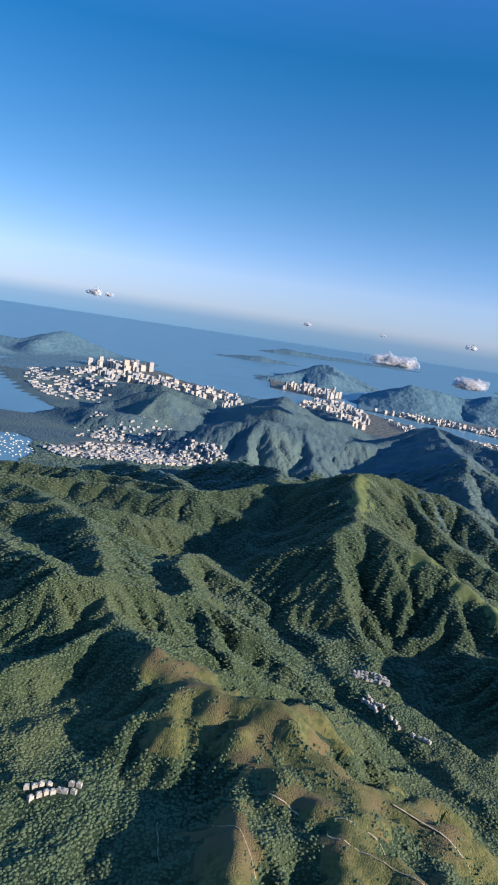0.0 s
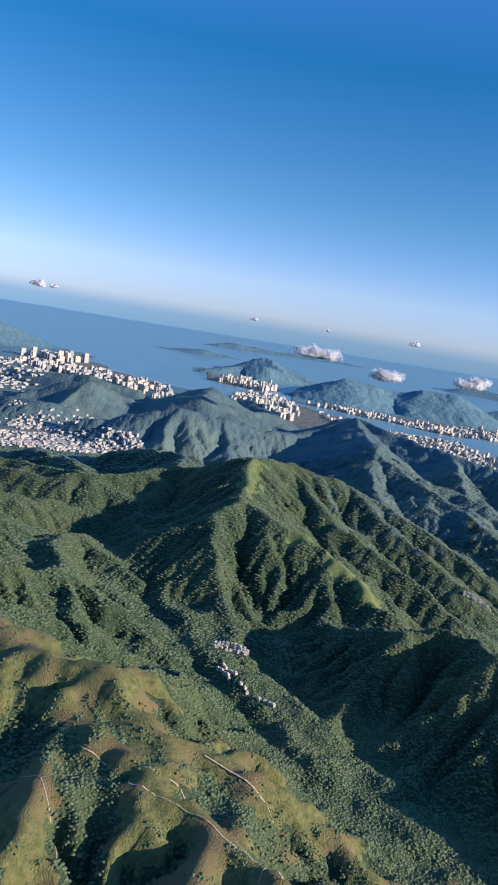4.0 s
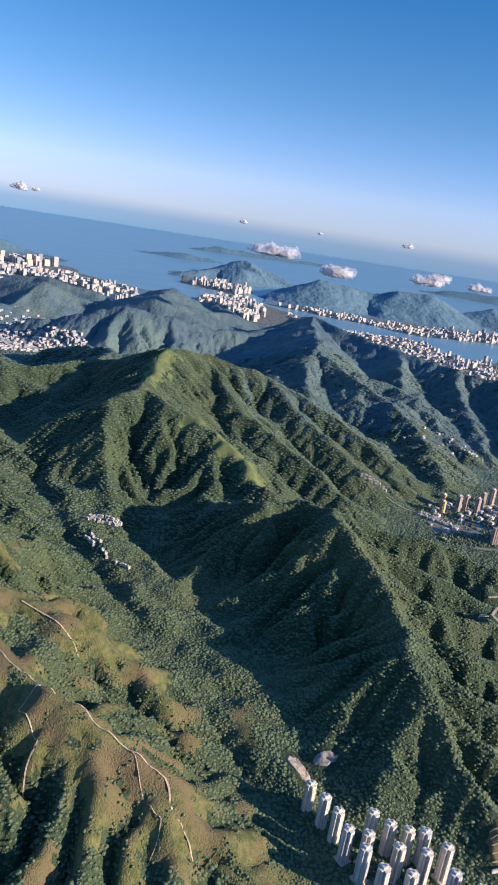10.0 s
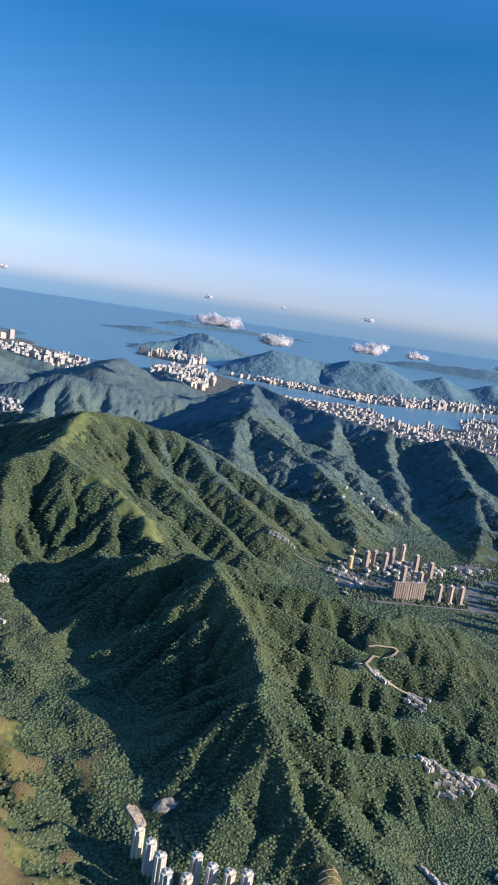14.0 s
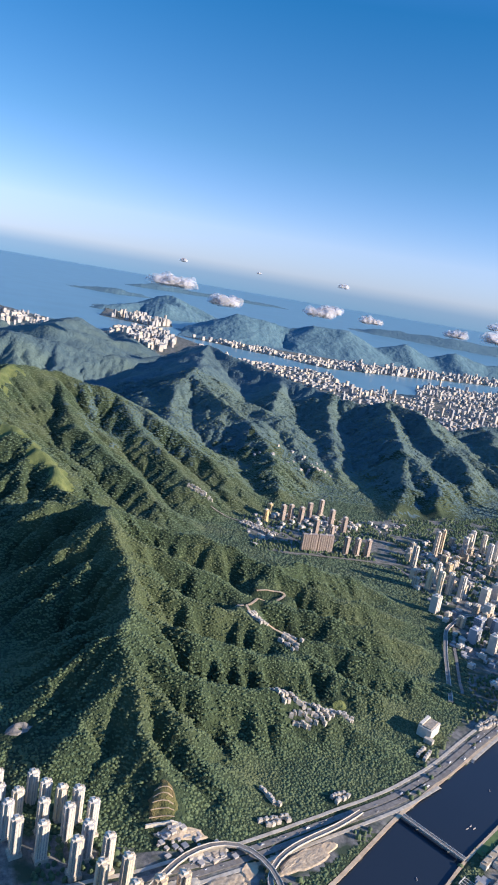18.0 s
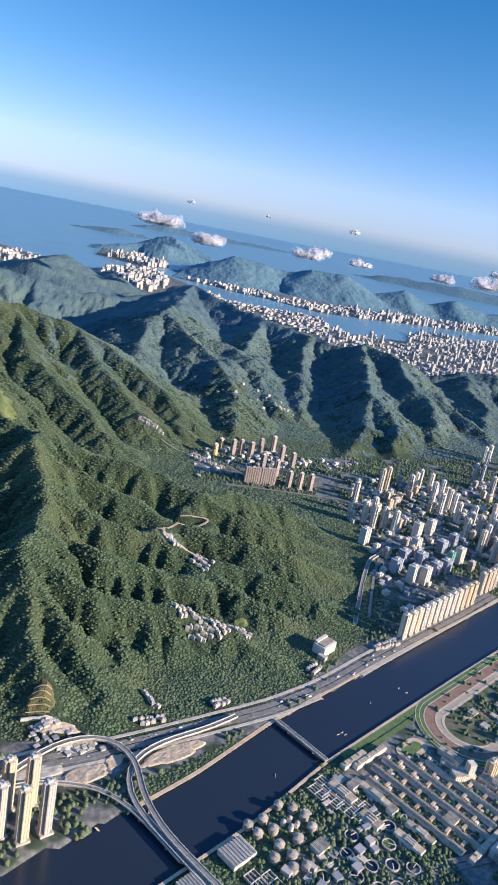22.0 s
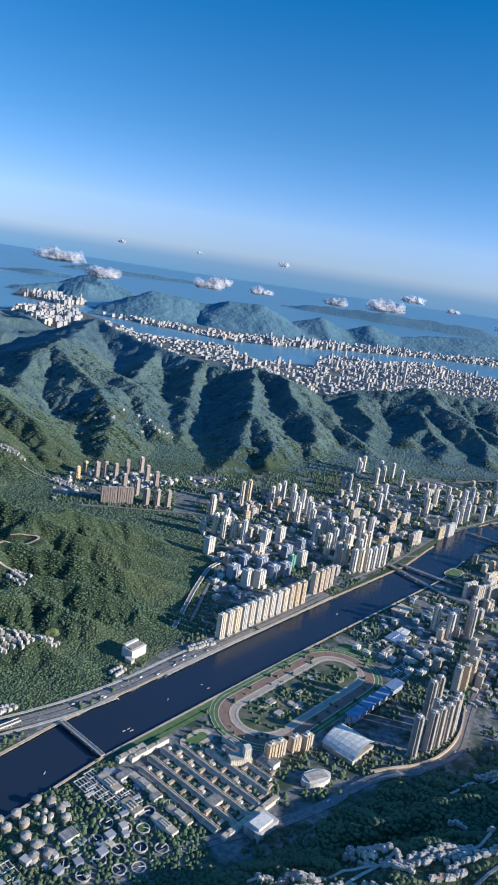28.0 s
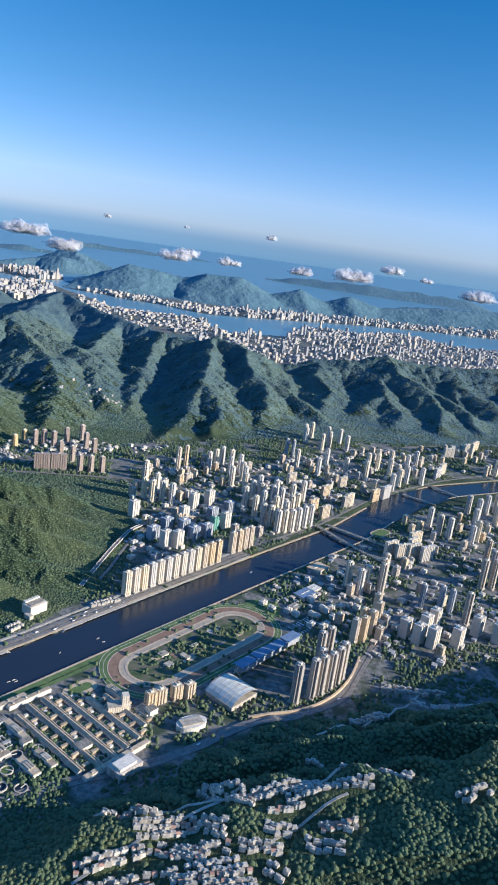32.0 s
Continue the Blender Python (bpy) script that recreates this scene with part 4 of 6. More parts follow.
flyover([(396, 246), (412, 214), (424, 200)], 1.5, 1.3, "pale road bridge across the river between the towns")
flyover([(402, 248), (420, 230), (436, 216)], 1.5, 1.2, "pale road bridge beside another over the river")
flyover([(467, 304), (482, 289)], 1.0, 1.0, "slim pale bridge across the upper river")
flyover([(493, 324), (505, 306)], 1.0, 1.0, "slim pale bridge near the river bend")
flyover([(281, 172), (292, 205), (301, 228), (316, 244), (345, 252)], 1.6, 1.5, "grey elevated trunk road beside the hill foot")

# foot tracks on the scrub spur and the winding hill road
for pts in ([(-12, 172), (6, 160), (19, 154), (26, 150), (32, 143), (41, 139), (52, 133), (64, 124), (72, 119), (78, 115), (87, 110), (95, 107), (98, 101), (103, 96)], [(50, 160), (66, 151), (74, 142), (78, 135), (88, 130)],
            [(64, 124), (60, 117), (66, 110), (65, 103), (71, 99), (70, 94)], [(6, 147), (14, 138), (20, 126)], [(87, 110), (91, 103), (95, 99), (93, 92), (98, 86)], [(34, 148), (44, 146), (49, 142), (57, 141)], [(2, 158), (-6, 150), (-4, 140)]):
    for (ax, ay), (bx, by) in zip(pts[:-1], pts[1:]):
        if rs.rand() < 0.22:
            continue
        jog = [(ax + (bx - ax) * f + (rs.rand() - 0.5) * 1.6 * (0 < f < 1), ay + (by - ay) * f + (rs.rand() - 0.5) * 1.6 * (0 < f < 1)) for f in (0, 0.25, 0.5, 0.75, 1)]
        ribbon("path_hill", jog, 0.14 + 0.3 * rs.rand() ** 2, 0.10, M_SAND, "worn pale earth footpath along the grassy spur", "path")
ribbon("road_hill_loop", [(214, 221), (222, 223), (227, 222), (226, 218.5), (218, 214.5), (210, 207), (206.5, 200), (206, 195), (211, 192), (217, 190), (224, 184)], 0.95, 0.6, M_TAN, "pale road winding in a hairpin down the wooded hill", "road")
for pts in ([(322, 52), (304, 44), (292, 38), (284, 34)], [(352, 62), (346, 52), (332, 48), (318, 50), (300, 50), (288, 52)], [(353, 56), (361, 46)], [(345, 44), (333, 40), (322, 34)], [(395, 108), (374, 88), (360, 82), (348, 76)]):
    ribbon("road_village", pts, 0.7, 0.2, M_CONC, "narrow pale lane between hillside houses", "road")


# ---- the racecourse ----
for a in range(4, 124):
    for b in range(19, 56):
        take(*course(a, b), 0)


def stadium(bm, ca, cb, half, r0, r1, z, n=18):
    """A flat ring of a racetrack between the radii r0 and r1."""
    def line(r):
        pts = []
        for s in (1, -1):
            for i in range(n + 1):
                t = math.pi * i / n - math.pi / 2
                pts.append(course(ca + s * (half + r * math.cos(t)), cb + s * r * math.sin(t)))
        return pts
    out = [bm.verts.new((x, y, z)) for x, y in line(r1)]
    if r0 <= 0:
        bm.faces.new(out)
        return bm
    inn = [bm.verts.new((x, y, z)) for x, y in line(r0)]
    for i in range(len(out)):
        j = (i + 1) % len(out)
        bm.faces.new((out[i], out[j], inn[j], inn[i]))
    return bm


M_SANDTRACK = mat("training_sand", (0.30, 0.24, 0.165), (0.42, 0.34, 0.24), 0.7, 0.9)
M_INFIELD = mat("infield_grass", (0.050, 0.072, 0.028), (0.095, 0.112, 0.045), 0.35, 0.9, 0.3, 4.0, (0.15, 0.125, 0.08), 0.22)
rc = thing("racecourse", "racecourse with green turf, brown dirt track and tree-dotted infield", "racecourse")
for name, r0, r1, zz, m, lab in (("turf_track", 13.9, 16.6, 0.56, M_TURF, "mown green turf"), ("verge", 13.5, 13.95, 0.59, M_TAN, "pale sand verge"), ("dirt_track", 10.3, 13.55, 0.62, M_DIRT, "raked brown dirt"),
                                 ("inner_verge", 9.7, 10.35, 0.65, M_TAN, "pale sand verge"), ("training_track", 8.1, 9.75, 0.60, M_SANDTRACK, "sandy training track"), ("inner_track", 7.4, 8.15, 0.64, M_TAN, "pale sand track edge")):
    part(name, stadium(bmesh.new(), 74, 36.6, 21.5, r0, r1, zz), m, rc, lab)
part("infield", stadium(bmesh.new(), 74, 36.6, 21.5, 0, 7.45, 0.60), M_INFIELD, rc, "patchy green and bare infield")
for a, b_, w, d, m in ((58, 33.5, 2.4, 1.2, M_TAN), (66, 41, 3.4, 1.0, M_TAN), (86, 33, 3.0, 1.6, M_CONC), (92, 40, 2.4, 1.8, M_TAN), (76, 32.5, 2.6, 0.9, M_RIVER), (80, 41, 4.2, 0.8, M_ASPHALT), (64, 36, 1.6, 1.6, M_DIRT)):
    bm = bmesh.new()
    bm.faces.new([bm.verts.new((*course(a + w * math.cos(t) * (1 + 0.2 * math.cos(3 * t)), b_ + d * math.sin(t)), 0.66)) for t in np.linspace(0, 2 * math.pi, 15)[:-1]])
    part("infield_patch", bm, m, rc, "worn patch or pond on the infield")
for r, zz in ((13.75, 0.68), (15.2, 0.64), (10.3, 0.7), (8.1, 0.7), (16.5, 0.62)):
    bm = stadium(bmesh.new(), 74, 36.6, 21.5, r - 0.06, r + 0.06, zz)
    part("rail", bm, M_WHITE, rc, "white running rail")
bm = bmesh.new()
for b0, b1, zz in ((20.6, 22.6, 0.55), (23.0, 24.6, 0.55)):
    vs = [bm.verts.new((*course(a, b), zz)) for a, b in ((8, b0), (62, b0), (62, b1), (8, b1))]
    bm.faces.new(vs)
part("straight_chute", bm, M_TURF, rc, "straight green turf chute beside the river")
part("end_lawn", stadium(bmesh.new(), 112, 34, 2.0, 0, 7.0, 0.53), M_TURF, rc)
pr = thing("parade_ring", "small oval ring with green centre and pale sand walk", "parade ring")
part("walk", stadium(bmesh.new(), 28.5, 31.3, 2.6, 1.5, 3.1, 0.58), M_TAN, pr)
part("lawn", stadium(bmesh.new(), 28.5, 31.3, 2.6, 0, 1.6, 0.6), M_TURF, pr)
for i in range(5):
    x, y = course(58 + rs.rand() * 32, 33 + rs.rand() * 8)
    w, d = 0.7 + rs.rand() * 1.4, 0.5 + rs.rand() * 0.8
    b = thing("pavilion", "low pale flat-roofed pavilion on the infield", "pavilion", "infield pavilions")
    part("wall", boxes((-w, -d, 0, w, d, 0.6)), M_WHITE, b)
    part("roof", boxes((-w - 0.1, -d - 0.1, 0.6, w + 0.1, d + 0.1, 0.72)), M_ROOF, b)
    b.matrix_world = pose(x, y, 0.58, 0, 0, 39.5)
gx = np.concatenate([course(74 + 24 * (rs.rand() * 2 - 1), 37 + 6.4 * (rs.rand() * 2 - 1)) for _ in range(360)]).reshape(-1, 2)
gx = gx[fbm(gx[:, 0] / 5 + 3, gx[:, 1] / 5) > 0.53]
size = 0.4 + 0.55 * rs.rand(len(gx))
crowns("infield_trees", "dark green trees on the infield", gx[:, 0], gx[:, 1], size, size * 1.3, M_LEAF, rs)


def prism(bm, poly, z0, z1):
    lo = [bm.verts.new((x, y, z0)) for x, y in poly]
    hi = [bm.verts.new((x, y, z1)) for x, y in poly]
    bm.faces.new(hi)
    bm.faces.new(lo[::-1])
    for i in range(len(poly)):
        j = (i + 1) % len(poly)
        bm.faces.new((lo[i], lo[j], hi[j], hi[i]))
    return bm


def fan_roof(a, b):
    """Hall with an arched roof of pale ribs."""
    th = thing("indoor_hall", "large hall with arched cream ribbed roof", "hall")
    n = 8
    for k in range(5):
        bm = bmesh.new()
        y0, y1 = -5.5 + k * 2.2, -5.5 + k * 2.2 + 2.06
        lo, hi = [], []
        for i in range(n + 1):
            t = math.pi * (0.12 + 0.76 * i / n)
            x, z = -7.0 * math.cos(t), 0.4 + 3.6 * math.sin(t)
            lo.append(bm.verts.new((x, y0, z)))
            hi.append(bm.verts.new((x, y1, z)))
        for i in range(n):
            bm.faces.new((lo[i], lo[i + 1], hi[i + 1], hi[i]))
        part("roof_bay", bm, M_CREAMROOF, th)
    for k in range(6):
        y0 = -5.6 + k * 2.2
        bm = bmesh.new()
        for i in range(n):
            t0, t1 = (math.pi * (0.12 + 0.76 * (i + e) / n) for e in (0, 1))
            vs = [(-7.05 * math.cos(t), y, 0.5 + 3.7 * math.sin(t)) for t, y in ((t0, y0), (t1, y0), (t1, y0 + 0.2), (t0, y0 + 0.2))]
            bm.faces.new([bm.verts.new(v) for v in vs])
        part("roof_rib", bm, M_WHITE, th, "white roof rib")
    part("wall", boxes((-6.3, -5.4, -1, 6.3, 5.4, 1.4)), M_CONC, th)
    x, y = course(a, b)
    th.matrix_world = pose(x, y, 0.5, 0, 0, 39.5)


M_CREAMROOF = mat("cream_roof_sheet", (0.55, 0.50, 0.38), (0.68, 0.63, 0.50), 0.8, 0.5)
fan_roof(62.5, 63.0)
st = thing("grandstand", "long pale tiered grandstand beside the track", "grandstand")
part("tier", boxes((-16, -1.6, 0, 16, 0.6, 1.6)), M_CONC, st)
part("upper_tier", boxes((-16, -2.6, 1.6, 16, -0.6, 3.4)), M_T_GREY, st)
M_SLATE = mat("blue_grey_sheet", (0.13, 0.17, 0.23), (0.20, 0.25, 0.32), 0.6, 0.5)
for k in range(4):
    part("canopy", boxes((-16.4 + k * 8.3, -3.0, 3.6 + 0.25 * (k % 2), -8.6 + k * 8.3, 0.9, 3.85 + 0.25 * (k % 2))), M_SLATE, st, "blue-grey sheet canopy")
for k in range(9):
    part("mast", boxes((-16 + k * 4, -0.1, 1.6, -15.8 + k * 4, 0.1, 3.6)), M_WHITE, st)
st.matrix_world = pose(*course(88, 56), 0.5, 0, 0, 39.5)
tw = thing("control_building", "white stepped building at the end of the track", "building")
part("wing", boxes((-3.2, -1.6, 0, 3.2, 1.6, 2.2)), M_T_WHITE, tw)
part("tower", boxes((0.8, -1.2, 2.2, 2.8, 1.0, 5.4)), M_T_WHITE, tw)
part("terrace", boxes((-3.3, -1.7, 2.2, 0.7, 1.7, 2.4)), M_ROOF, tw)
tw.matrix_world = pose(294.5, 98, 0.5, 0, 0, 10)
ring = thing("ring_building", "low round-ended white building with a courtyard roof", "building")
bm = bmesh.new()
prism(bm, [(4.4 * math.cos(t) * (1.15 if math.cos(t) > 0 else 1), 2.8 * math.sin(t)) for t in np.linspace(0, 2 * math.pi, 25)[:-1]], 0, 1.8)
part("wall", bm, M_WHITE, ring)
part("roof", boxes((-3.2, -1.6, 1.8, 3.4, 1.6, 2.15)), M_ROOF, ring)
ring.matrix_world = pose(315, 90.5, 0.5, 0, 0, 20)
# rows of stables
M_YARD = mat("yard_earth", (0.10, 0.085, 0.065), (0.19, 0.16, 0.12), 0.8, 0.9)
M_STABLE = mat("stable_roof", (0.30, 0.225, 0.135), (0.50, 0.385, 0.245), 0.9, 0.7, rand=0.2)
for a in range(6):
    b0, b1 = ((31, 60), (29, 62), (29, 62), (31, 61), (37, 60), (39, 57))[a]
    half = (b1 - b0) / 2
    x, y = course(7.0 + a * 5.0, (b0 + b1) / 2)
    b = thing("stable_row", "long white stable blocks with ridged pale roofs and walking rings", "stable", "stable rows")
    for side, wide in ((-0.35, 0.62), (0.85, 0.28)):
        part("wall", boxes((side - wide, -half, 0, side + wide, half, 1.0 - 0.3 * (side > 0))), M_WHITE, b)
        bm = bmesh.new()
        prism(bm, [(side - wide - 0.1, 0), (side + wide + 0.1, 0), (side, 0.8 * wide)], -half - 0.1, half + 0.1)
        bmesh.ops.rotate(bm, cent=(0, 0, 0), matrix=Matrix.Rotation(radians(90), 3, "X"), verts=bm.verts)
        bmesh.ops.translate(bm, vec=(0, 0, 1.0 - 0.3 * (side > 0)), verts=bm.verts)
        part("roof", bm, M_STABLE, b)
    part("yard", boxes((1.35, -half, 0, 4.1, half, 0.08)), M_YARD, b, "brown yard surface")
    n_y = int(half * 2 / 4.6)
    for k in range(n_y):
        yy = -half + 1.0 + k * 4.6
        part("link", boxes((1.5, yy, 0, 3.55, yy + 0.8, 0.8 + 0.5 * rs.rand())), M_STABLE, b)
        if rs.rand() < 0.6:
            part("shed", boxes((1.7, yy + 3.5, 0, 2.7, yy + 4.3, 0.7)), M_WHITE, b)
        bm = bmesh.new()
        add_disc(bm, 2.5, yy + 2.3, 0, 0.22, 1.0, 1.0, 14)
        part("walking_ring", bm, M_TAN, b, "round sandy walking ring")
        bm = bmesh.new()
        add_disc(bm, 2.5, yy + 2.3, 0.22, 0.30, 0.6, 0.6, 12)
        part("ring_lawn", bm, M_TURF, b, "green centre of the walking ring")
    b.matrix_world = pose(x, y, 0.45, 0, 0, 39.5)
for a, b_, w, d, h in ((14, 26.5, 7, 0.8, 1.3), (17, 62.5, 11, 0.8, 1.2), (3.5, 36, 1.0, 5, 1.2), (3.2, 50, 1.0, 4, 1.0), (35, 40, 1.2, 3.5, 1.6), (36, 52, 1.6, 2.6, 1.3), (9, 24.5, 5, 0.9, 1.2), (-3, 30, 1.4, 4, 1.0), (-4, 40, 1.6, 3, 0.9), (-2, 50, 1.2, 4, 1.2)):
    bl = thing("yard_block", "low pale stable office block with flat roof", "building", "stable yard blocks")
    part("wall", boxes((-w, -d, 0, w, d, h)), M_WHITE, bl)
    part("roof", boxes((-w + 0.1, -d + 0.1, h, w - 0.1, d - 0.1, h + 0.1)), M_STABLE, bl)
    for k in range(3):
        part("roof_hatch", boxes((-w * 0.8 + k * w * 0.6, -d * 0.4, h + 0.1, -w * 0.8 + k * w * 0.6 + 0.5, d * 0.3, h + 0.4)), M_CONC, bl)
    bl.matrix_world = pose(*course(a, b_), 0.45, 0, 0, 39.5)
b = thing("office_block", "pale modern office block with roof terraces", "building")
part("wall", boxes((-4, -2.5, 0, 4, 2.5, 2.6)), M_T_CREAM, b)
part("roof", boxes((-3.2, -1.8, 2.6, 2.4, 1.6, 3.3)), M_WHITE, b)
b.matrix_world = pose(*course(16, 66.5), 0.45, 0, 0, 39.5)

# ---- the treatment works: tanks, beds and round clarifiers ----
M_TANK = mat("stained_concrete", (0.30, 0.235, 0.16), (0.48, 0.39, 0.28), 1.4, 0.8, rand=0.2)
for i, (x, y, r) in enumerate(((231.8, 76, 1.15), (235.7, 78, 1.2), (234, 73.6, 1.2), (238, 75.2, 1.2), (240.1, 82.7, 1.15), (243.6, 82.1, 1.2), (246.2, 79.8, 1.2), (247.6, 76.6, 1.2), (243.6, 73.0, 1.25), (238.8, 70.8, 1.25),
                               (241.4, 68.2, 1.25), (237.2, 67.2, 1.2), (241.2, 64.9, 1.2), (244.4, 65.6, 1.2), (240.6, 77.4, 0.65), (242.3, 78.6, 0.65), (242.4, 76.2, 0.65), (244.0, 77.2, 0.65))):
    tk = thing("digester_tank", "round stained concrete tank with a shallow domed lid" if r > 1 else "small round white silo between larger tanks", "tank", "digester tanks")
    bm = bmesh.new()
    add_disc(bm, 0, 0, -0.3, 1.5, r, r)
    wall_ = part("wall", bm, M_TANK if r > 1 else M_WHITE, tk)
    bm = bmesh.new()
    add_disc(bm, 0, 0, 1.5, 1.78, r + 0.05, r * 0.4)
    lid = part("lid", bm, M_TANK if i % 3 else M_ROOF, tk)
    bm = bmesh.new()
    add_disc(bm, 0, 0, 1.78, 2.0, r * 0.22, r * 0.18, 10)
    part("vent_cap", bm, M_CONC, lid, "small grey vent cap")
    if r > 1:
        part("stair", boxes((r, -0.12, 0, r + 0.18, 0.5, 1.5)), M_ROOF, wall_, "steel stair on the tank wall")
    tk.matrix_world = pose(x, y, 0.45, 0, 0, i * 47)
CLARIFIERS = ((262, 74), (255, 70.3), (265.6, 68), (248, 63.8), (273.4, 81.7), (265, 62), (268, 79.5), (256, 64.3), (251, 67.5), (260.3, 67.3), (260.5, 61.5), (271, 74.6), (266.4, 73.8), (252.5, 60), (257.4, 75.6), (270.6, 67.5))
for i, (x, y) in enumerate(CLARIFIERS):
    ck = thing("clarifier", "round open settling tank with green water and pale rim", "settling tank", "settling tanks")
    bm = bmesh.new()
    n = 22
    for r0, r1, z0, z1 in ((1.75, 1.75, -0.3, 0.45), (1.75, 1.5, 0.45, 0.45), (1.5, 1.5, 0.45, 0.1)):
        v0 = [bm.verts.new((r0 * math.cos(k * 2 * math.pi / n), r0 * math.sin(k * 2 * math.pi / n), z0)) for k in range(n)]
        v1 = [bm.verts.new((r1 * math.cos(k * 2 * math.pi / n), r1 * math.sin(k * 2 * math.pi / n), z1)) for k in range(n)]
        for k in range(n):
            bm.faces.new((v0[k], v0[(k + 1) % n], v1[(k + 1) % n], v1[k]))
    part("rim", bm, M_CONC, ck)
    bm = bmesh.new()
    add_disc(bm, 0, 0, 0, 0.12, 1.5, 1.5, 22)
    part("water", bm, M_TURF if i % 4 == 0 else M_RIVER, ck)
    part("scraper", boxes((-1.5, -0.08, 0.45, 0.2, 0.08, 0.6)), M_WHITE, ck)
    ck.matrix_world = pose(x, y, 0.45 if gz(x, y) < 1 else gz(x, y), 0, 0, rs.rand() * 360)
for i in range(10):
    x, y = (247.5 + (i % 4) * 3.3 + (i // 4) * 2.4, 88.5 - (i % 4) * 2.6 + (i // 4) * 3.0) if i < 8 else (228.5 + (i - 8) * 3.6, 61.5)
    bd = thing("aeration_bed", "rectangular tank bed divided by pale concrete walls", "tank bed", "tank beds")
    part("water", boxes((-1.5, -2.3, 0, 1.5, 2.3, 0.2)), M_YARD, bd)
    for k in range(4):
        part("wall", boxes((-1.6 + k * 1.02, -2.4, 0, -1.4 + k * 1.02, 2.4, 0.6)), M_CONC, bd)
    for k in (-2.4, 0, 2.4):
        part("walkway", boxes((-1.7, k - 0.12, 0.6, 1.7, k + 0.12, 0.68)), M_CREAMROOF, bd)
    bd.matrix_world = pose(x + 4, y, 0.45, 0, 0, 39.5)
for x, y, w, d, h in ((228.7, 68.2, 3.6, 2.8, 1.2), (218.6, 59.4, 3.0, 2.4, 1.0), (248.6, 71.2, 2.0, 1.5, 1.3), (262, 92, 2.2, 1.1, 1.2), (270, 84, 1.5, 1.0, 1.2), (285, 82, 2.0, 1.5, 1.4), (304, 96, 1.6, 1.2, 2.4)):
    b = thing("works_building", "low pale works building with ribbed flat roof", "building", "works buildings")
    part("wall", boxes((-w, -d, 0, w, d, h)), M_CREAMROOF, b)
    for k in range(8):
        part("roof_rib", boxes((-w + 0.05 + k * w / 4, -d - 0.1, h, -w + 0.05 + k * w / 4 + w / 7, d + 0.1, h + 0.15)), M_ROOF, b)
    b.matrix_world = pose(x, y, max(0.45, gz(x, y)), 0, 0, 39.5)
gx, gy = sow(232, 282, 54, 92, 0.9, rs)
keep = (rs.rand(gx.size) < 0.75) & (fbm(gx / 5 + 2, gy / 5) > 0.36)
for cx_, cy_, cr_ in [(x, y, 2.3) for x, y in CLARIFIERS] + [(247, 91, 4.2), (253, 88, 4.5), (258, 86, 4.2), (239, 76, 7.5), (241, 67, 4.5), (229, 67, 4.5), (248.6, 71.2, 2.6)]:
    keep &= np.hypot(gx - cx_, gy - cy_) > cr_
size = 0.35 + 0.4 * rs.rand(gx.size)
crowns("works_trees", "dark green trees between the round tanks", gx[keep], gy[keep], size[keep], size[keep] * 1.3, M_LEAF, rs)


# ---- towers ----
def cross(w, arm):
    """Plan of a cross-shaped tower."""
    a = arm / 2
    h = w / 2
    return [(-a, -h), (a, -h), (a, -a), (h, -a), (h, a), (a, a), (a, h), (-a, h), (-a, a), (-h, a), (-h, -a), (-a, -a)]


def comb(w, d, bays):
    """Plan of a slab with recessed bays along its faces."""
    pts, s = [], w / bays
    for i in range(bays):
        x = -w / 2 + i * s
        pts += [(x + s * 0.12, -d / 2), (x + s * 0.72, -d / 2), (x + s * 0.72, -d / 2 + 0.28), (x + s * 1.12, -d / 2 + 0.28)] if i < bays - 1 else [(x + s * 0.12, -d / 2), (x + s, -d / 2)]
    return pts + [(-x_, -y_) for x_, y_ in pts]


def tower(name, label, group, plan, h, wall, podium=1.12, podium_h=0.6, crown=0.5):
    """A tower block: ribbed wall, roof house, tank and podium."""
    th = thing(name, label, "tower block", group)
    part("wall", prism(bmesh.new(), plan, -1.5, h), wall, th)
    r = min(max(abs(x) for x, _ in plan), max(abs(y) for _, y in plan))
    top = part("roof_house", boxes((-r * 0.45, -r * 0.35, h, r * 0.4, r * 0.35, h + crown)), M_WHITE, th)
    part("water_tank", boxes((r * 0.1, -r * 0.2, h + crown, r * 0.35, r * 0.15, h + crown + 0.25)), M_ROOF, top, "grey roof tank")
    for sx_, sy_ in ((-0.8, 0.02), (0.62, -0.05)):
        part("plant_box", boxes((r * sx_, r * sy_, h, r * (sx_ + 0.2), r * (sy_ + 0.22), h + 0.22)), M_CONC, th)
    if podium:
        part("podium", boxes((-r * podium, -r * podium, -1.5, r * podium, r * podium, podium_h)), M_CONC, th)
    return th


PATTERNS = {}


def put(kind, places, turn=39.5, wobble=0.0, base=None):
    """Stands copies of a tower pattern at plan places."""
    for i, (x, y) in enumerate(places):
        z = max(0.45, gz(x, y)) if base is None else base
        m = pose(x, y, z, 0, 0, turn + (rs.rand() - 0.5) * wobble)
        if kind in PATTERNS:
            copy_thing(PATTERNS[kind][0], m)
        else:
            PATTERNS[kind] = (TOWER_KINDS[kind](),)
            PATTERNS[kind][0].matrix_basis = m


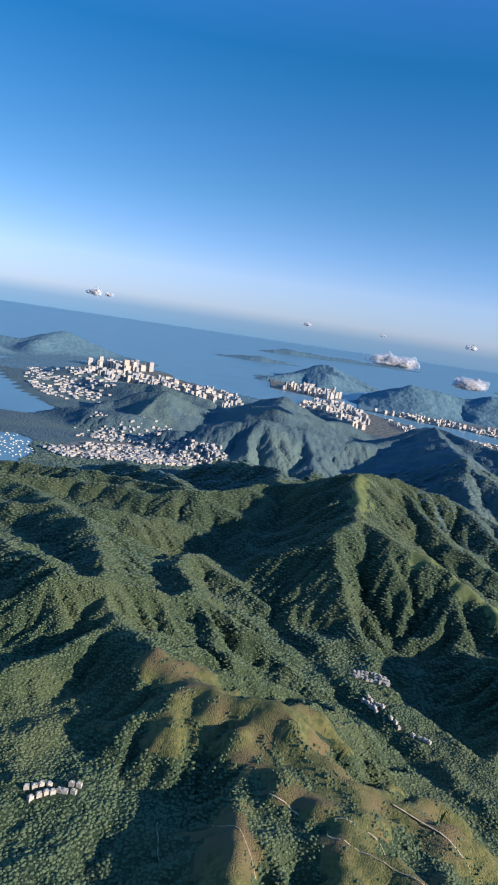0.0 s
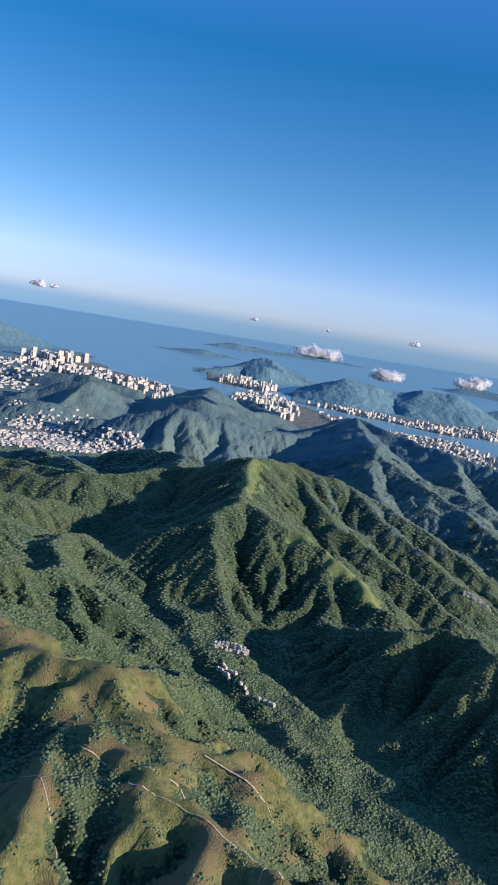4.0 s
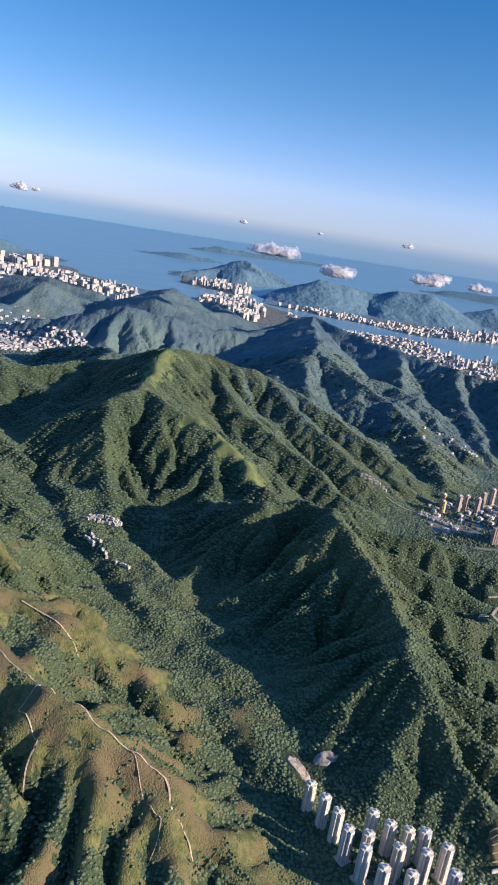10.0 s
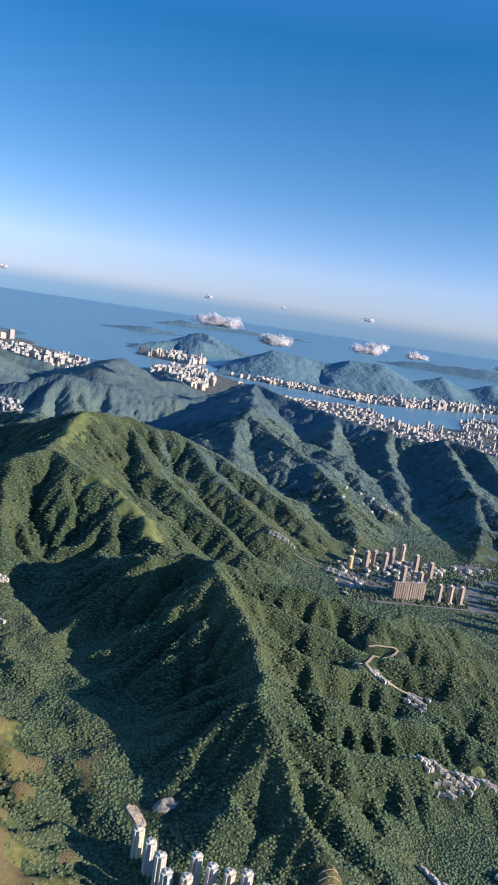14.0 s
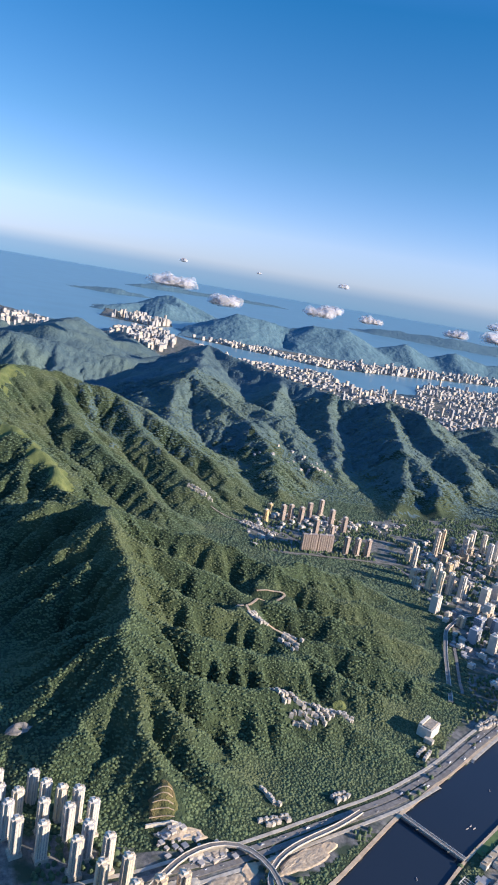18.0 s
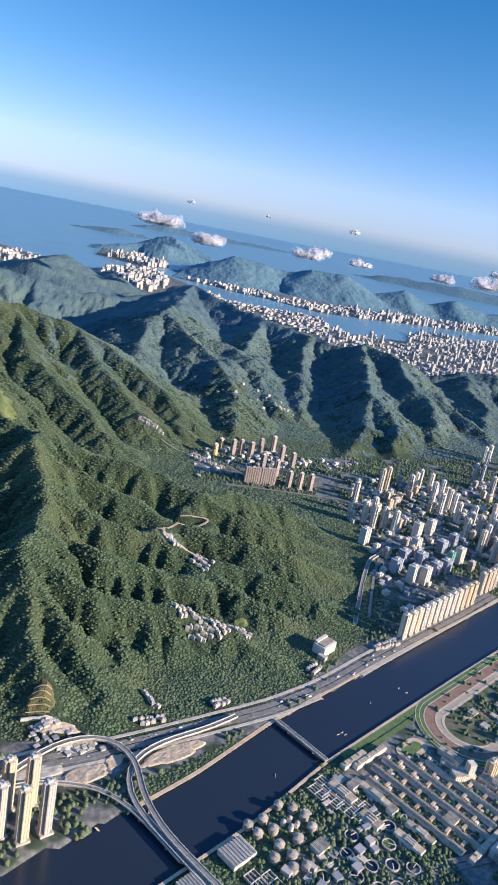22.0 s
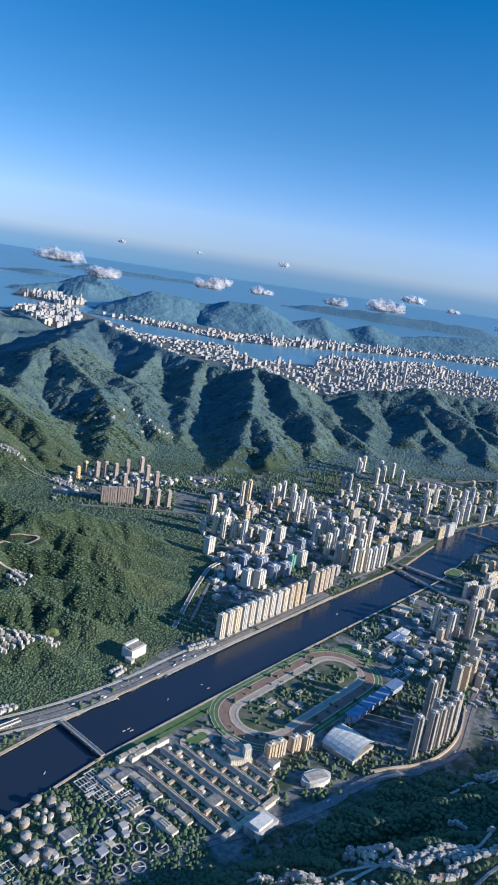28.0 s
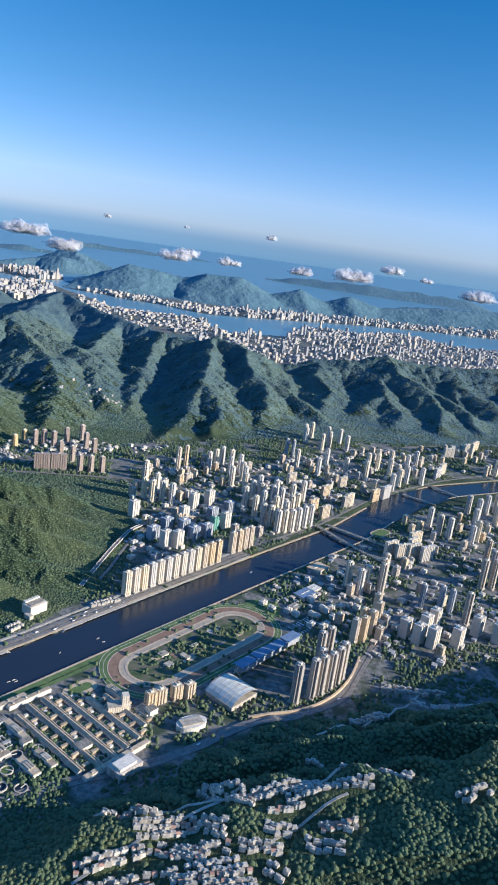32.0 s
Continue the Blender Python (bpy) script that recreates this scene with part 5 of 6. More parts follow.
TOWER_KINDS = {
    "slim": lambda: tower("residential_tower", "slim white cross-shaped residential tower, sunlit on one side", "white towers", cross(2.9, 1.5), 11.5, M_T_WHITE),
    "slim_tall": lambda: tower("residential_tower", "very tall pale residential tower with deep recesses", "tall pale towers", cross(2.8, 1.3), 14.0, M_T_CREAM),
    "hill_tower": lambda: tower("hillside_tower", "very tall grey-beige tower on a hillside podium", "hillside towers", cross(2.8, 1.3), 14.0, M_T_BEIGE),
    "estate": lambda: tower("estate_tower", "tall cream tower of a riverside housing estate", "valley estate towers", cross(2.7, 1.25), 9.5, M_T_WHITE),
    "brown": lambda: tower("brown_tower", "brown and cream residential tower below the hills", "brown towers", cross(3.0, 1.7), 9.6, M_T_BROWN),
    "brown_slab": lambda: tower("brown_slab", "long brown slab block with ribbed facade", "brown slabs", comb(8.5, 2.4, 7), 9.2, M_T_BROWN, 0),
    "yellow": lambda: tower("yellow_tower", "ochre yellow residential tower at the foot of hills", "ochre towers", cross(2.8, 1.8), 7.5, M_T_YELLOW),
    "river": lambda: tower("riverside_tower", "white riverside tower in a long even row", "riverside row", comb(2.9, 2.3, 3), 10.0, M_T_WHITE, 1.25),
    "river_brown": lambda: tower("riverside_tower", "tan riverside tower at the row's end", "riverside row", comb(2.8, 2.3, 3), 10.2, M_T_CREAM, 1.25),
    "office": lambda: tower("office_tower", "bulky white industrial block with bright blank end wall", "industrial blocks", comb(4.4, 3.4, 3), 8.2, M_T_OFFICE, 0),
    "office_dark": lambda: tower("office_tower", "dark grey glazed industrial block", "industrial blocks", comb(5.0, 3.6, 4), 6.4, M_T_GREY, 0),
    "slab": lambda: tower("slab_block", "long pale slab block of flats", "slab blocks", comb(7.5, 1.9, 6), 7.0, M_T_CREAM, 0),
    "slab_white": lambda: tower("slab_block", "long white slab block of flats by the river", "slab blocks", comb(8.0, 2.0, 7), 7.4, M_T_WHITE, 0),
    "mid": lambda: tower("mid_rise", "middle-height pale block among streets", "middle-height blocks", comb(3.2, 2.4, 3), 4.8, M_T_CREAM, 0),
    "low": lambda: tower("low_block", "low pale flat-roofed block in the town", "low blocks", comb(3.0, 2.2, 2), 1.7, M_T_OFFICE, 0, crown=0.3),
    "green": lambda: tower("green_clad_tower", "tower wrapped in green building net", "wrapped towers", comb(3.2, 2.8, 2), 7.4, M_T_GREEN, 0),
    "dark": lambda: tower("shaded_tower", "slim dark grey tower standing in shade", "grey towers", cross(2.2, 1.2), 11.0, M_T_GREY),
}
M_T_YELLOW = facade("ochre_tower_wall", (0.68, 0.47, 0.20), (0.20, 0.15, 0.10))
M_T_GREEN = facade("green_net_wall", (0.16, 0.34, 0.24), (0.13, 0.28, 0.20))
M_T_OFFICE = facade("plain_white_wall", (0.64, 0.55, 0.42), (0.40, 0.38, 0.35), 0.4, 1.4, share=0.35)

put("yellow", [(236, 343), (240, 355)])
put("brown", [(247, 349), (252, 351), (258, 349), (265, 359), (274, 368), (275, 307), (281, 307), (287, 307), (270, 323), (277, 351), (263, 330), (282, 340)], 20, 20)
put("brown_slab", [(254.5, 306.5), (263.5, 308)], 8)
put("slim", [(309, 272), (313, 268), (318, 268), (323, 265), (311, 300), (316, 280), (350, 325), (355, 331), (360, 338), (365, 333), (369, 324), (368, 309), (362, 318)])
put("slim_tall", [(331, 321), (336, 326)])
put("office", [(303, 247), (316, 213), (321.5, 213), (347, 238), (327, 243), (334, 262), (343, 268)])
put("office_dark", [(311, 221), (330, 223), (336.5, 227), (318, 232), (326, 231), (352, 258), (342, 248)])
put("green", [(341, 234)])
for i in range(13):
    put("river" if i < 10 else "river_brown", [(298 + i * 3.32, 167.5 + i * 2.72)])
put("river_brown", [(346, 210), (349.4, 212.6), (352.6, 215.3), (355.6, 217.8)])
put("slim", [(365, 255), (367, 244), (370.5, 242), (373, 236.5), (376.6, 237.4), (380.5, 238), (384.5, 241), (388.5, 244), (392.5, 247), (368, 278), (372, 275), (378, 272), (382, 269), (385, 258), (371, 263), (376, 256),
             (389, 262), (380, 250), (362, 268), (366, 290), (374, 288), (382, 282), (390, 276), (398, 283), (360, 300), (368, 302)])
put("slab", [(400, 268), (404, 259), (422, 277), (444, 291), (414, 292), (430, 310), (398, 310)], 39.5)
put("slab_white", [(424, 279), (507, 342), (453, 297), (515, 352)], 39.5)
put("slim", [(460, 349), (467, 350), (480, 359), (489, 352), (500, 363), (488, 325), (461, 308), (470, 319), (478, 326), (440, 335), (452, 330), (472, 340), (420, 330), (410, 345), (432, 352)], 39.5, 15)
put("slim", [(431, 402), (439, 388), (447, 396), (458, 406), (458, 389), (440, 419), (450, 410), (433, 412)], 30, 20)
put("dark", [(409, 370), (413, 368)])
put("slab_white", [(540, 394), (548, 402), (563, 410), (552, 357), (575, 420)], 20, 40)
put("slim", [(557, 355), (566, 362), (580, 372), (560, 398), (588, 400), (600, 380), (612, 395), (630, 410)], 20, 30)
put("slab_white", [(425, 216), (430, 213), (436, 214), (442, 212), (443, 229), (438, 221)], 39.5, 60)
put("slim", [(462, 254), (463, 244), (467, 240), (475, 231), (482, 238), (497, 278), (501, 273), (510, 280), (517, 282), (525, 290), (506, 262), (490, 256)], 39.5, 20)
put("mid", [(450, 258), (455, 250), (448, 245), (478, 250), (486, 266), (472, 262), (495, 250), (515, 268), (530, 275), (540, 285), (520, 250), (505, 240)], 39.5, 20)
put("river_brown", [(380, 137), (384, 138.5), (389, 143), (396, 157), (394, 150), (386, 145)], 39.5, 15)
put("slim", [(392, 182), (395, 175), (399, 179)])
put("slim_tall", [(405, 176), (410, 186), (407, 181)])
put("dark", [(419, 165), (427, 164), (430, 161)])
put("office", [(402, 142), (406, 138), (411, 136), (421, 136), (434, 145), (418, 150), (412, 145), (440, 140)], 39.5, 10)
put("slim_tall", [(433, 153), (457, 185), (462, 185), (471, 208), (473, 202), (467, 195), (480, 200), (488, 190)], 39.5, 10)
put("hill_tower", [(349, 102), (355, 104.5), (358.5, 106.5), (362, 108.5), (365.5, 111.5), (368, 114.5), (362, 121), (366, 124), (359, 110.5)], 39.5, 6)
put("estate", [(131, 118), (134, 114), (136.5, 110), (138, 105), (141, 100), (145, 110.5), (148.5, 107.5), (152.5, 106), (156.5, 106), (160.5, 102), (142.5, 104), (149, 101), (155, 100), (160, 95), (165, 91.5), (169.5, 86), (164, 84), (158, 90), (150, 94), (144, 95)], 30, 10, 1.0)
put("slim_tall", [(171, 75), (176, 76.5), (181, 78), (181, 68.5), (185.5, 71), (176, 69), (170, 69), (166, 73), (161, 71), (164, 67)], 30, 10)
put("mid", [(304, 100.5), (307, 102), (312, 104), (316, 105)], 30, 10)
# lower blocks fill the streets
for poly, count, kinds in (
        ([(300, 180), (340, 208), (392, 252), (440, 300), (500, 345), (520, 400), (440, 380), (380, 340), (340, 345), (312, 320), (300, 260), (298, 215)], 190, ("low", "low", "mid")),
        ([(500, 345), (640, 400), (700, 470), (600, 440), (520, 410)], 45, ("mid", "low")),
        ([(360, 150), (420, 210), (470, 250), (540, 280), (640, 310), (640, 200), (520, 140), (440, 120), (400, 125)], 190, ("low", "mid", "low")),
        ([(345, 163), (400, 205), (405, 180), (372, 140), (358, 150)], 24, ("low",)),
        ([(222, 300), (245, 330), (300, 345), (320, 362), (250, 360), (225, 350)], 26, ("low",))):
    xs, ys = [p[0] for p in poly], [p[1] for p in poly]
    done = 0
    for _ in range(4000):
        x, y = min(xs) + rs.rand() * (max(xs) - min(xs)), min(ys) + rs.rand() * (max(ys) - min(ys))
        if done >= count:
            break
        if inside(np.array([x]), np.array([y]), poly)[0] and gz(x, y) < 3:
            put(kinds[rs.randint(len(kinds))], [(x, y)], 39.5 + (90 if rs.rand() < 0.4 else 0), 10)
            done += 1
dp = thing("depot", "large white flat-roofed depot block at the hill foot", "building")
part("wall", boxes((-3.6, -2.4, -1, 3.6, 2.4, 3.4)), M_T_OFFICE, dp)
part("roof", boxes((-3.0, -1.8, 3.4, 3.0, 1.0, 3.7)), M_ROOF, dp)
part("upper_deck", boxes((-3.2, 1.2, 3.4, 3.2, 2.3, 4.2)), M_WHITE, dp)
part("annex", boxes((-5.4, -4.0, -1, -3.7, -1.0, 1.4)), M_CONC, dp)
dp.matrix_world = pose(265.5, 153.5, max(0.5, gz(265.5, 153.5)), 0, 0, 45)


# ---- houses of the hamlets ----
def house(kind):
    w, d, h = ((0.55, 0.45, 0.85), (0.75, 0.5, 0.95), (0.5, 0.5, 0.7))[kind]
    th = thing("village_house", ("small white three-storey flat-roofed village house", "wide pale terraced house with roof terrace", "small cream house with red-brown roof tiles")[kind], "house", "hillside houses")
    part("wall", boxes((-w, -d, -0.8, w, d, h)), (M_HOUSE, M_HOUSE, M_CREAMROOF)[kind], th)
    if kind == 2:
        bm = bmesh.new()
        prism(bm, [(-d - 0.08, 0), (d + 0.08, 0), (0, 0.3)], -w - 0.08, w + 0.08)
        bmesh.ops.rotate(bm, cent=(0, 0, 0), matrix=Matrix.Rotation(radians(90), 3, "X") @ Matrix.Rotation(radians(90), 3, "Y"), verts=bm.verts)
        bmesh.ops.translate(bm, vec=(0, 0, h), verts=bm.verts)
        part("roof", bm, M_TILE, th)
    else:
        top = part("roof", boxes((-w + 0.06, -d + 0.06, h, w - 0.06, d - 0.06, h + 0.05)), M_ROOF, th)
        part("stair_house", boxes((-w * 0.6, -d * 0.6, h + 0.05, -w * 0.1, d * 0.1, h + 0.3)), M_WHITE, top, "white stair house")
        part("garden_wall", boxes((-w - 0.25, d + 0.1, -0.8, w + 0.25, d + 0.16, 0.14)), M_CONC, th)
        part("balcony", boxes((w, -d * 0.7, h * 0.55, w + 0.14, d * 0.7, h * 0.62)), M_WHITE, th)
    return th


M_TILE = mat("brown_roof_tile", (0.30, 0.16, 0.10), (0.42, 0.25, 0.17), 2.0, 0.8, rand=0.15)
HOUSES = [None, None, None]
COUNT, REST = [0], []


def place_house(x, y, turn, kind=None):
    k = kind if kind is not None else (0, 0, 1, 1, 2)[rs.randint(5)]
    take(x, y)
    COUNT[0] += 1
    if COUNT[0] > 290:
        REST.append((x, y, max(0.45, gz(x, y)), radians(turn)))
        return
    m = pose(x, y, max(0.45, gz(x, y)) + 0.12, 0, 0, turn)
    if HOUSES[k] is None:
        HOUSES[k] = house(k)
        HOUSES[k].matrix_basis = m
    else:
        copy_thing(HOUSES[k], m)


def terrace(pts, gap=1.35, rows=1, spread=1.5, kind=None):
    """Houses along a lane."""
    gap *= 0.86
    for (ax, ay), (bx, by) in zip(pts[:-1], pts[1:]):
        L = math.hypot(bx - ax, by - ay)
        a = math.degrees(math.atan2(by - ay, bx - ax))
        for i in range(int(L / gap)):
            for r in range(rows):
                if rs.rand() < 0.9:
                    s = (i + 0.5) * gap / L
                    o = (r - (rows - 1) / 2) * spread
                    place_house(ax + (bx - ax) * s - (by - ay) / L * o + (rs.rand() - 0.5) * 0.8, ay + (by - ay) * s + (bx - ax) / L * o + (rs.rand() - 0.5) * 0.8, a + (rs.rand() - 0.5) * 40, kind)


terrace([(290, 51), (304, 47.5)], 1.4, 2, 1.8)
terrace([(313, 60), (322, 58.5)], 1.4, 2, 1.8)
terrace([(315, 54), (318, 50), (325, 46)], 1.4, 2, 1.6)
terrace([(304, 37), (318, 36), (328, 34)], 1.4, 2, 1.7)
terrace([(288, 28), (304, 28.5), (322, 28)], 1.45, 3, 1.7)
terrace([(324, 43.5), (336, 43.5)], 1.4, 1)
terrace([(337, 38), (346, 36)], 1.4, 2, 1.7)
terrace([(297, 43.5), (311, 44), (318, 39)], 1.45, 3, 1.7)
terrace([(284, 36.5), (301, 39), (312, 35)], 1.45, 2, 1.8)
terrace([(285, 31.5), (302, 32), (320, 32)], 1.45, 2, 1.9)
terrace([(314, 57.5), (320, 56.5), (321, 48)], 1.4, 2, 1.8)
terrace([(324, 48.5), (341, 50.5)], 1.4, 2, 1.8)
terrace([(331, 46), (342, 47.5), (352, 45.5)], 1.4, 2, 1.7)
terrace([(325, 39.5), (333, 37.5)], 1.4, 2, 1.7)
terrace([(333, 34.5), (341, 31)], 1.4, 2, 1.8)
terrace([(324, 31), (328, 27)], 1.4, 2, 1.8)
terrace([(347, 55), (352, 62)], 1.3, 1)
terrace([(353, 54), (360.5, 45)], 1.2, 1, kind=2)
terrace([(355.5, 56), (362.5, 46)], 1.2, 1, kind=2)
terrace([(369, 37), (377, 38)], 1.4, 2, 1.7)
terrace([(341, 64), (346, 62)], 1.4, 1)
terrace([(362, 88), (375, 85.5)], 1.4, 2, 1.8)
terrace([(381, 110), (394, 107), (403, 106)], 1.5, 2, 2.0)
terrace([(388, 102), (400, 95.5), (412, 97)], 1.5, 2, 2.0)
terrace([(54, 255), (69, 252)], 1.9, 3, 2.3)
terrace([(57, 240), (62, 233)], 2.0, 2, 2.4)
terrace([(64, 229), (68, 222)], 2.6, 1)
terrace([(70, 221), (77, 217)], 2.0, 1)
terrace([(190, 354), (206, 349)], 1.5, 2, 2.2)
terrace([(222, 338), (240, 322)], 1.5, 3, 2.2)
terrace([(208, 195), (213, 189)], 1.4, 3, 1.6)
terrace([(219, 187), (226, 182)], 1.3, 3, 1.7)
terrace([(212, 157), (217, 150), (226, 147.5)], 1.5, 3, 2.0)
terrace([(224, 156), (231, 148)], 1.6, 3, 2.0)
terrace([(232, 156), (240, 152)], 1.5, 3, 2.0)
terrace([(205, 122), (210, 115)], 1.5, 1)
terrace([(203, 108.5), (212, 111.5)], 1.8, 2, 1.6)
terrace([(225, 119), (230, 122)], 1.6, 2, 1.8)
terrace([(258, 140), (263, 145)], 1.8, 2, 2.0)
terrace([(-38, 152), (-31, 156), (-24, 155)], 2.1, 2, 2.6)
terrace([(285, 158), (296, 164)], 1.5, 2, 1.6)

bm = bmesh.new()
for x, y, z, a in REST:
    made = boxes((-0.65, -0.5, -0.8, 0.65, 0.5, 0.85), (-0.4, -0.3, 0.85, 0.1, 0.2, 1.1))
    made.transform(pose(x, y, z + 0.1, 0, 0, math.degrees(a)))
    me = bpy.data.meshes.new("hamlet_houses")
    made.to_mesh(me)
    made.free()
    bm.from_mesh(me)
    bpy.data.meshes.remove(me)
tagged(part("hamlet_houses", bm, M_HOUSE), "small white flat-roofed houses of wooded hamlets", "houses", kind="stuff")

# bare earth: quarry, slide and building sites
def earth_patch(x, y, rx, ry, turn, material, label, rough=0.35, name="site_earth"):
    """An uneven sheet of bare ground with a ragged rim, laid over the land."""
    rings, spokes = 7, 26
    c, si = math.cos(radians(turn)), math.sin(radians(turn))
    co = [(x, y)]
    for i in range(1, rings + 1):
        for j in range(spokes):
            t = 2 * math.pi * j / spokes
            edge = 0.72 + 0.56 * float(fbm(np.array([x + 2.2 * math.cos(t)]), np.array([y + 2.2 * math.sin(t)]), 3)[0])
            u, v = rx * i / rings * edge * math.cos(t), ry * i / rings * edge * math.sin(t)
            co.append((x + u * c - v * si, y + u * si + v * c))
    arr = np.array(co)
    z = land(arr[:, 0], arr[:, 1]) + 0.28 + (fbm(arr[:, 0] / 1.3, arr[:, 1] / 1.3, 3) - 0.5) * rough
    z[-spokes:] -= 0.3
    bm = bmesh.new()
    vs = [bm.verts.new((px, py, pz)) for (px, py), pz in zip(co, z)]
    for j in range(spokes):
        bm.faces.new((vs[0], vs[1 + j], vs[1 + (j + 1) % spokes]))
        for i in range(rings - 1):
            a0, a1 = 1 + i * spokes + j, 1 + i * spokes + (j + 1) % spokes
            bm.faces.new((vs[a0], vs[a0 + spokes], vs[a1 + spokes], vs[a1]))
    ob = tagged(part(name, bm, material), label, "bare ground", kind="structure")
    for px, py in co:
        take(px, py, 1)
    return ob


# The quarry's asphalt patch is dark in place of shaded brown ground.
for x, y, rx, ry, turn, m in ((130, 130, 5.0, 1.7, -58, M_SAND), (137.5, 132.5, 3.6, 2.0, 20, M_ASPHALT), (207.5, 118.5, 3.4, 0.9, -62, M_TAN), (183, 103, 6.5, 2.2, 8, M_SAND), (190, 98, 5.0, 2.6, 20, M_CONC),
                              (214, 98.5, 9.5, 2.6, 33, M_SAND), (219, 101.5, 4.5, 1.7, 33, M_TAN), (192, 88.5, 6.5, 3.2, 30, M_SAND), (199, 94, 3.0, 2.0, 60, M_TAN), (181, 88, 7.0, 2.2, 22, M_CONC),
                              (341, 179, 11, 2.6, 33, M_SAND), (357, 195, 5.5, 1.8, 33, M_SAND), (237, 162, 3.0, 1.6, 10, M_GRASS), (205, 203, 2.2, 1.6, 40, M_TAN)):
    earth_patch(x, y, rx, ry, turn, m, "bare sandy earth of a cleared site" if m in (M_SAND, M_TAN) else "flat cleared ground beside the wood")

# the terraced cut slope above the works yard
earth_patch(177.5, 109, 4.6, 3.6, 75, M_SCRUB, "terraced grassy cut slope above a works yard", 0.2, "cut_slope")
cs = thing("retaining_wall", "pale retaining wall with drained berms above it", "retaining wall")
for k in range(5):
    f = k / 4
    line = [(174.4 + 0.8 * f, 106 + 6 * f), (177.2, 106.6 + 6 * f), (180.6 - 0.8 * f, 106 + 6 * f)]
    ribbon("berm", line, 0.16, 0.46, M_TAN, "", "", cs, None, 0.2)
ribbon("wall", [(173.6, 104.0), (177.4, 104.8), (181.6, 104.4)], 0.4, 0.9, M_WHITE, "", "", cs, None, 1.6)


# ---- woods and street trees ----
for name, label, box, gap in (
        ("hill_wood", "dense dark green subtropical wood on steep slopes", (-75, 305, 60, 285, 0.86), 0.86),
        ("ridge_wood", "dense green wood covering ridges and gullies", (-210, 330, 236, 470, 1.3), 1.3),
        ("far_slope_wood", "wood on the mountain slopes behind the town, tinted blue for haze", (120, 740, 400, 660, 1.95), 1.95),
        ("coast_wood", "wood on low hills towards the bay, tinted blue for haze", (-320, 120, 470, 650, 2.4), 2.4),
        ("village_wood", "dark shaded wood round the hillside houses", (235, 440, 8, 110, 0.98), 0.98)):
    gx, gy = sow(*box[:4], gap, rs)
    z = land(gx, gy)
    open_ = bare(gx, gy)
    dens = 0.50 - worn.read(worn.sharp, gx, gy) * 0.10 + fbm(gx / 6 + 4, gy / 6) * 0.4
    keep = (z > 0.3) & ~built(gx, gy) & (~open_ | (rs.rand(gx.size) < np.clip((dens - 0.66) * 3.2, 0, 0.8))) & (rs.rand(gx.size) > 0.06)
    keep &= np.array([(int(round(a)), int(round(b))) not in TAKEN for a, b in zip(gx, gy)])
    shift = np.clip((gy - 238 - 44 * (fbm(gx / 14, gy / 14 + 5) - 0.5)) / 34, 0, 1)      # the near wood thins into the far one
    if name in ("hill_wood", "ridge_wood"):
        keep &= (rs.rand(gx.size) < (1 - shift if name == "hill_wood" else np.where((gx < -70) | (gx > 300), 1, shift)))
    gx, gy = gx[keep], gy[keep]
    size = gap * (0.50 + 0.42 * rs.rand(gx.size) ** 1.6) * np.where(open_[keep], 0.55, 1) * (0.75 + 0.5 * fbm(gx / 5 + 2, gy / 5))
    # Crowns farther off take the haze-tinted leaves.
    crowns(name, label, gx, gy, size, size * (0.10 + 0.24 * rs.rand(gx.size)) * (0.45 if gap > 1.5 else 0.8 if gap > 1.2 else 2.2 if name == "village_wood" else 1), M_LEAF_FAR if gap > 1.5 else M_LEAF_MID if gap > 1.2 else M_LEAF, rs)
gx, gy = sow(-30, 135, 74, 205, 0.62, rs)
hollow = fbm(gx / 3.2 + 9, gy / 3.2) + 0.35 * (fbm(gx / 10 + 3, gy / 10) - 0.5) - 0.05 * worn.read(worn.sharp, gx, gy)
keep = bare(gx, gy) & (hollow > 0.50) & (rs.rand(gx.size) < 0.75)
gx, gy = gx[keep], gy[keep]
size = 0.14 + 0.34 * rs.rand(gx.size) ** 2.2
crowns("spur_scrub", "low olive bushes dotted over the grassy spur", gx, gy, size, size * 0.8, M_LEAF, rs)
gx, gy = sow(150, 640, 50, 440, 1.6, rs)
keep = built(gx, gy) & (fbm(gx / 11 + 5, gy / 11) > 0.45) & (rs.rand(gx.size) < 0.85)
keep &= np.array([(int(round(a)), int(round(b))) not in TAKEN for a, b in zip(gx, gy)])
gx, gy = gx[keep], gy[keep]
size = 0.45 + 0.45 * rs.rand(gx.size)
crowns("street_trees", "small dark green trees between the blocks", gx, gy, size, size * 1.5, M_LEAF, rs)


# ---- traffic on the shore roads ----
M_CAR = mat("vehicle_paint", (0.55, 0.52, 0.48), (0.75, 0.72, 0.68), 2.0, 0.4, rand=0.5)
M_GLASS = mat("vehicle_glass", (0.03, 0.035, 0.04), (0.05, 0.055, 0.06), 2.0, 0.15)


def vehicle(long, high, name, label):
    th = thing(name, label, name, "traffic")
    w = 0.10 if name == "car" else 0.13
    part("body", boxes((-long, -w, 0.03, long, w, high * 0.6), (-long * 0.96, -w * 0.9, high * 0.6, long * 0.94, w * 0.9, high * 0.66)), M_CAR, th)
    part("cabin", boxes((-long * 0.6, -w * 0.85, high * 0.66, long * 0.45, w * 0.85, high)), M_GLASS if name == "car" else M_CAR, th)
    return th


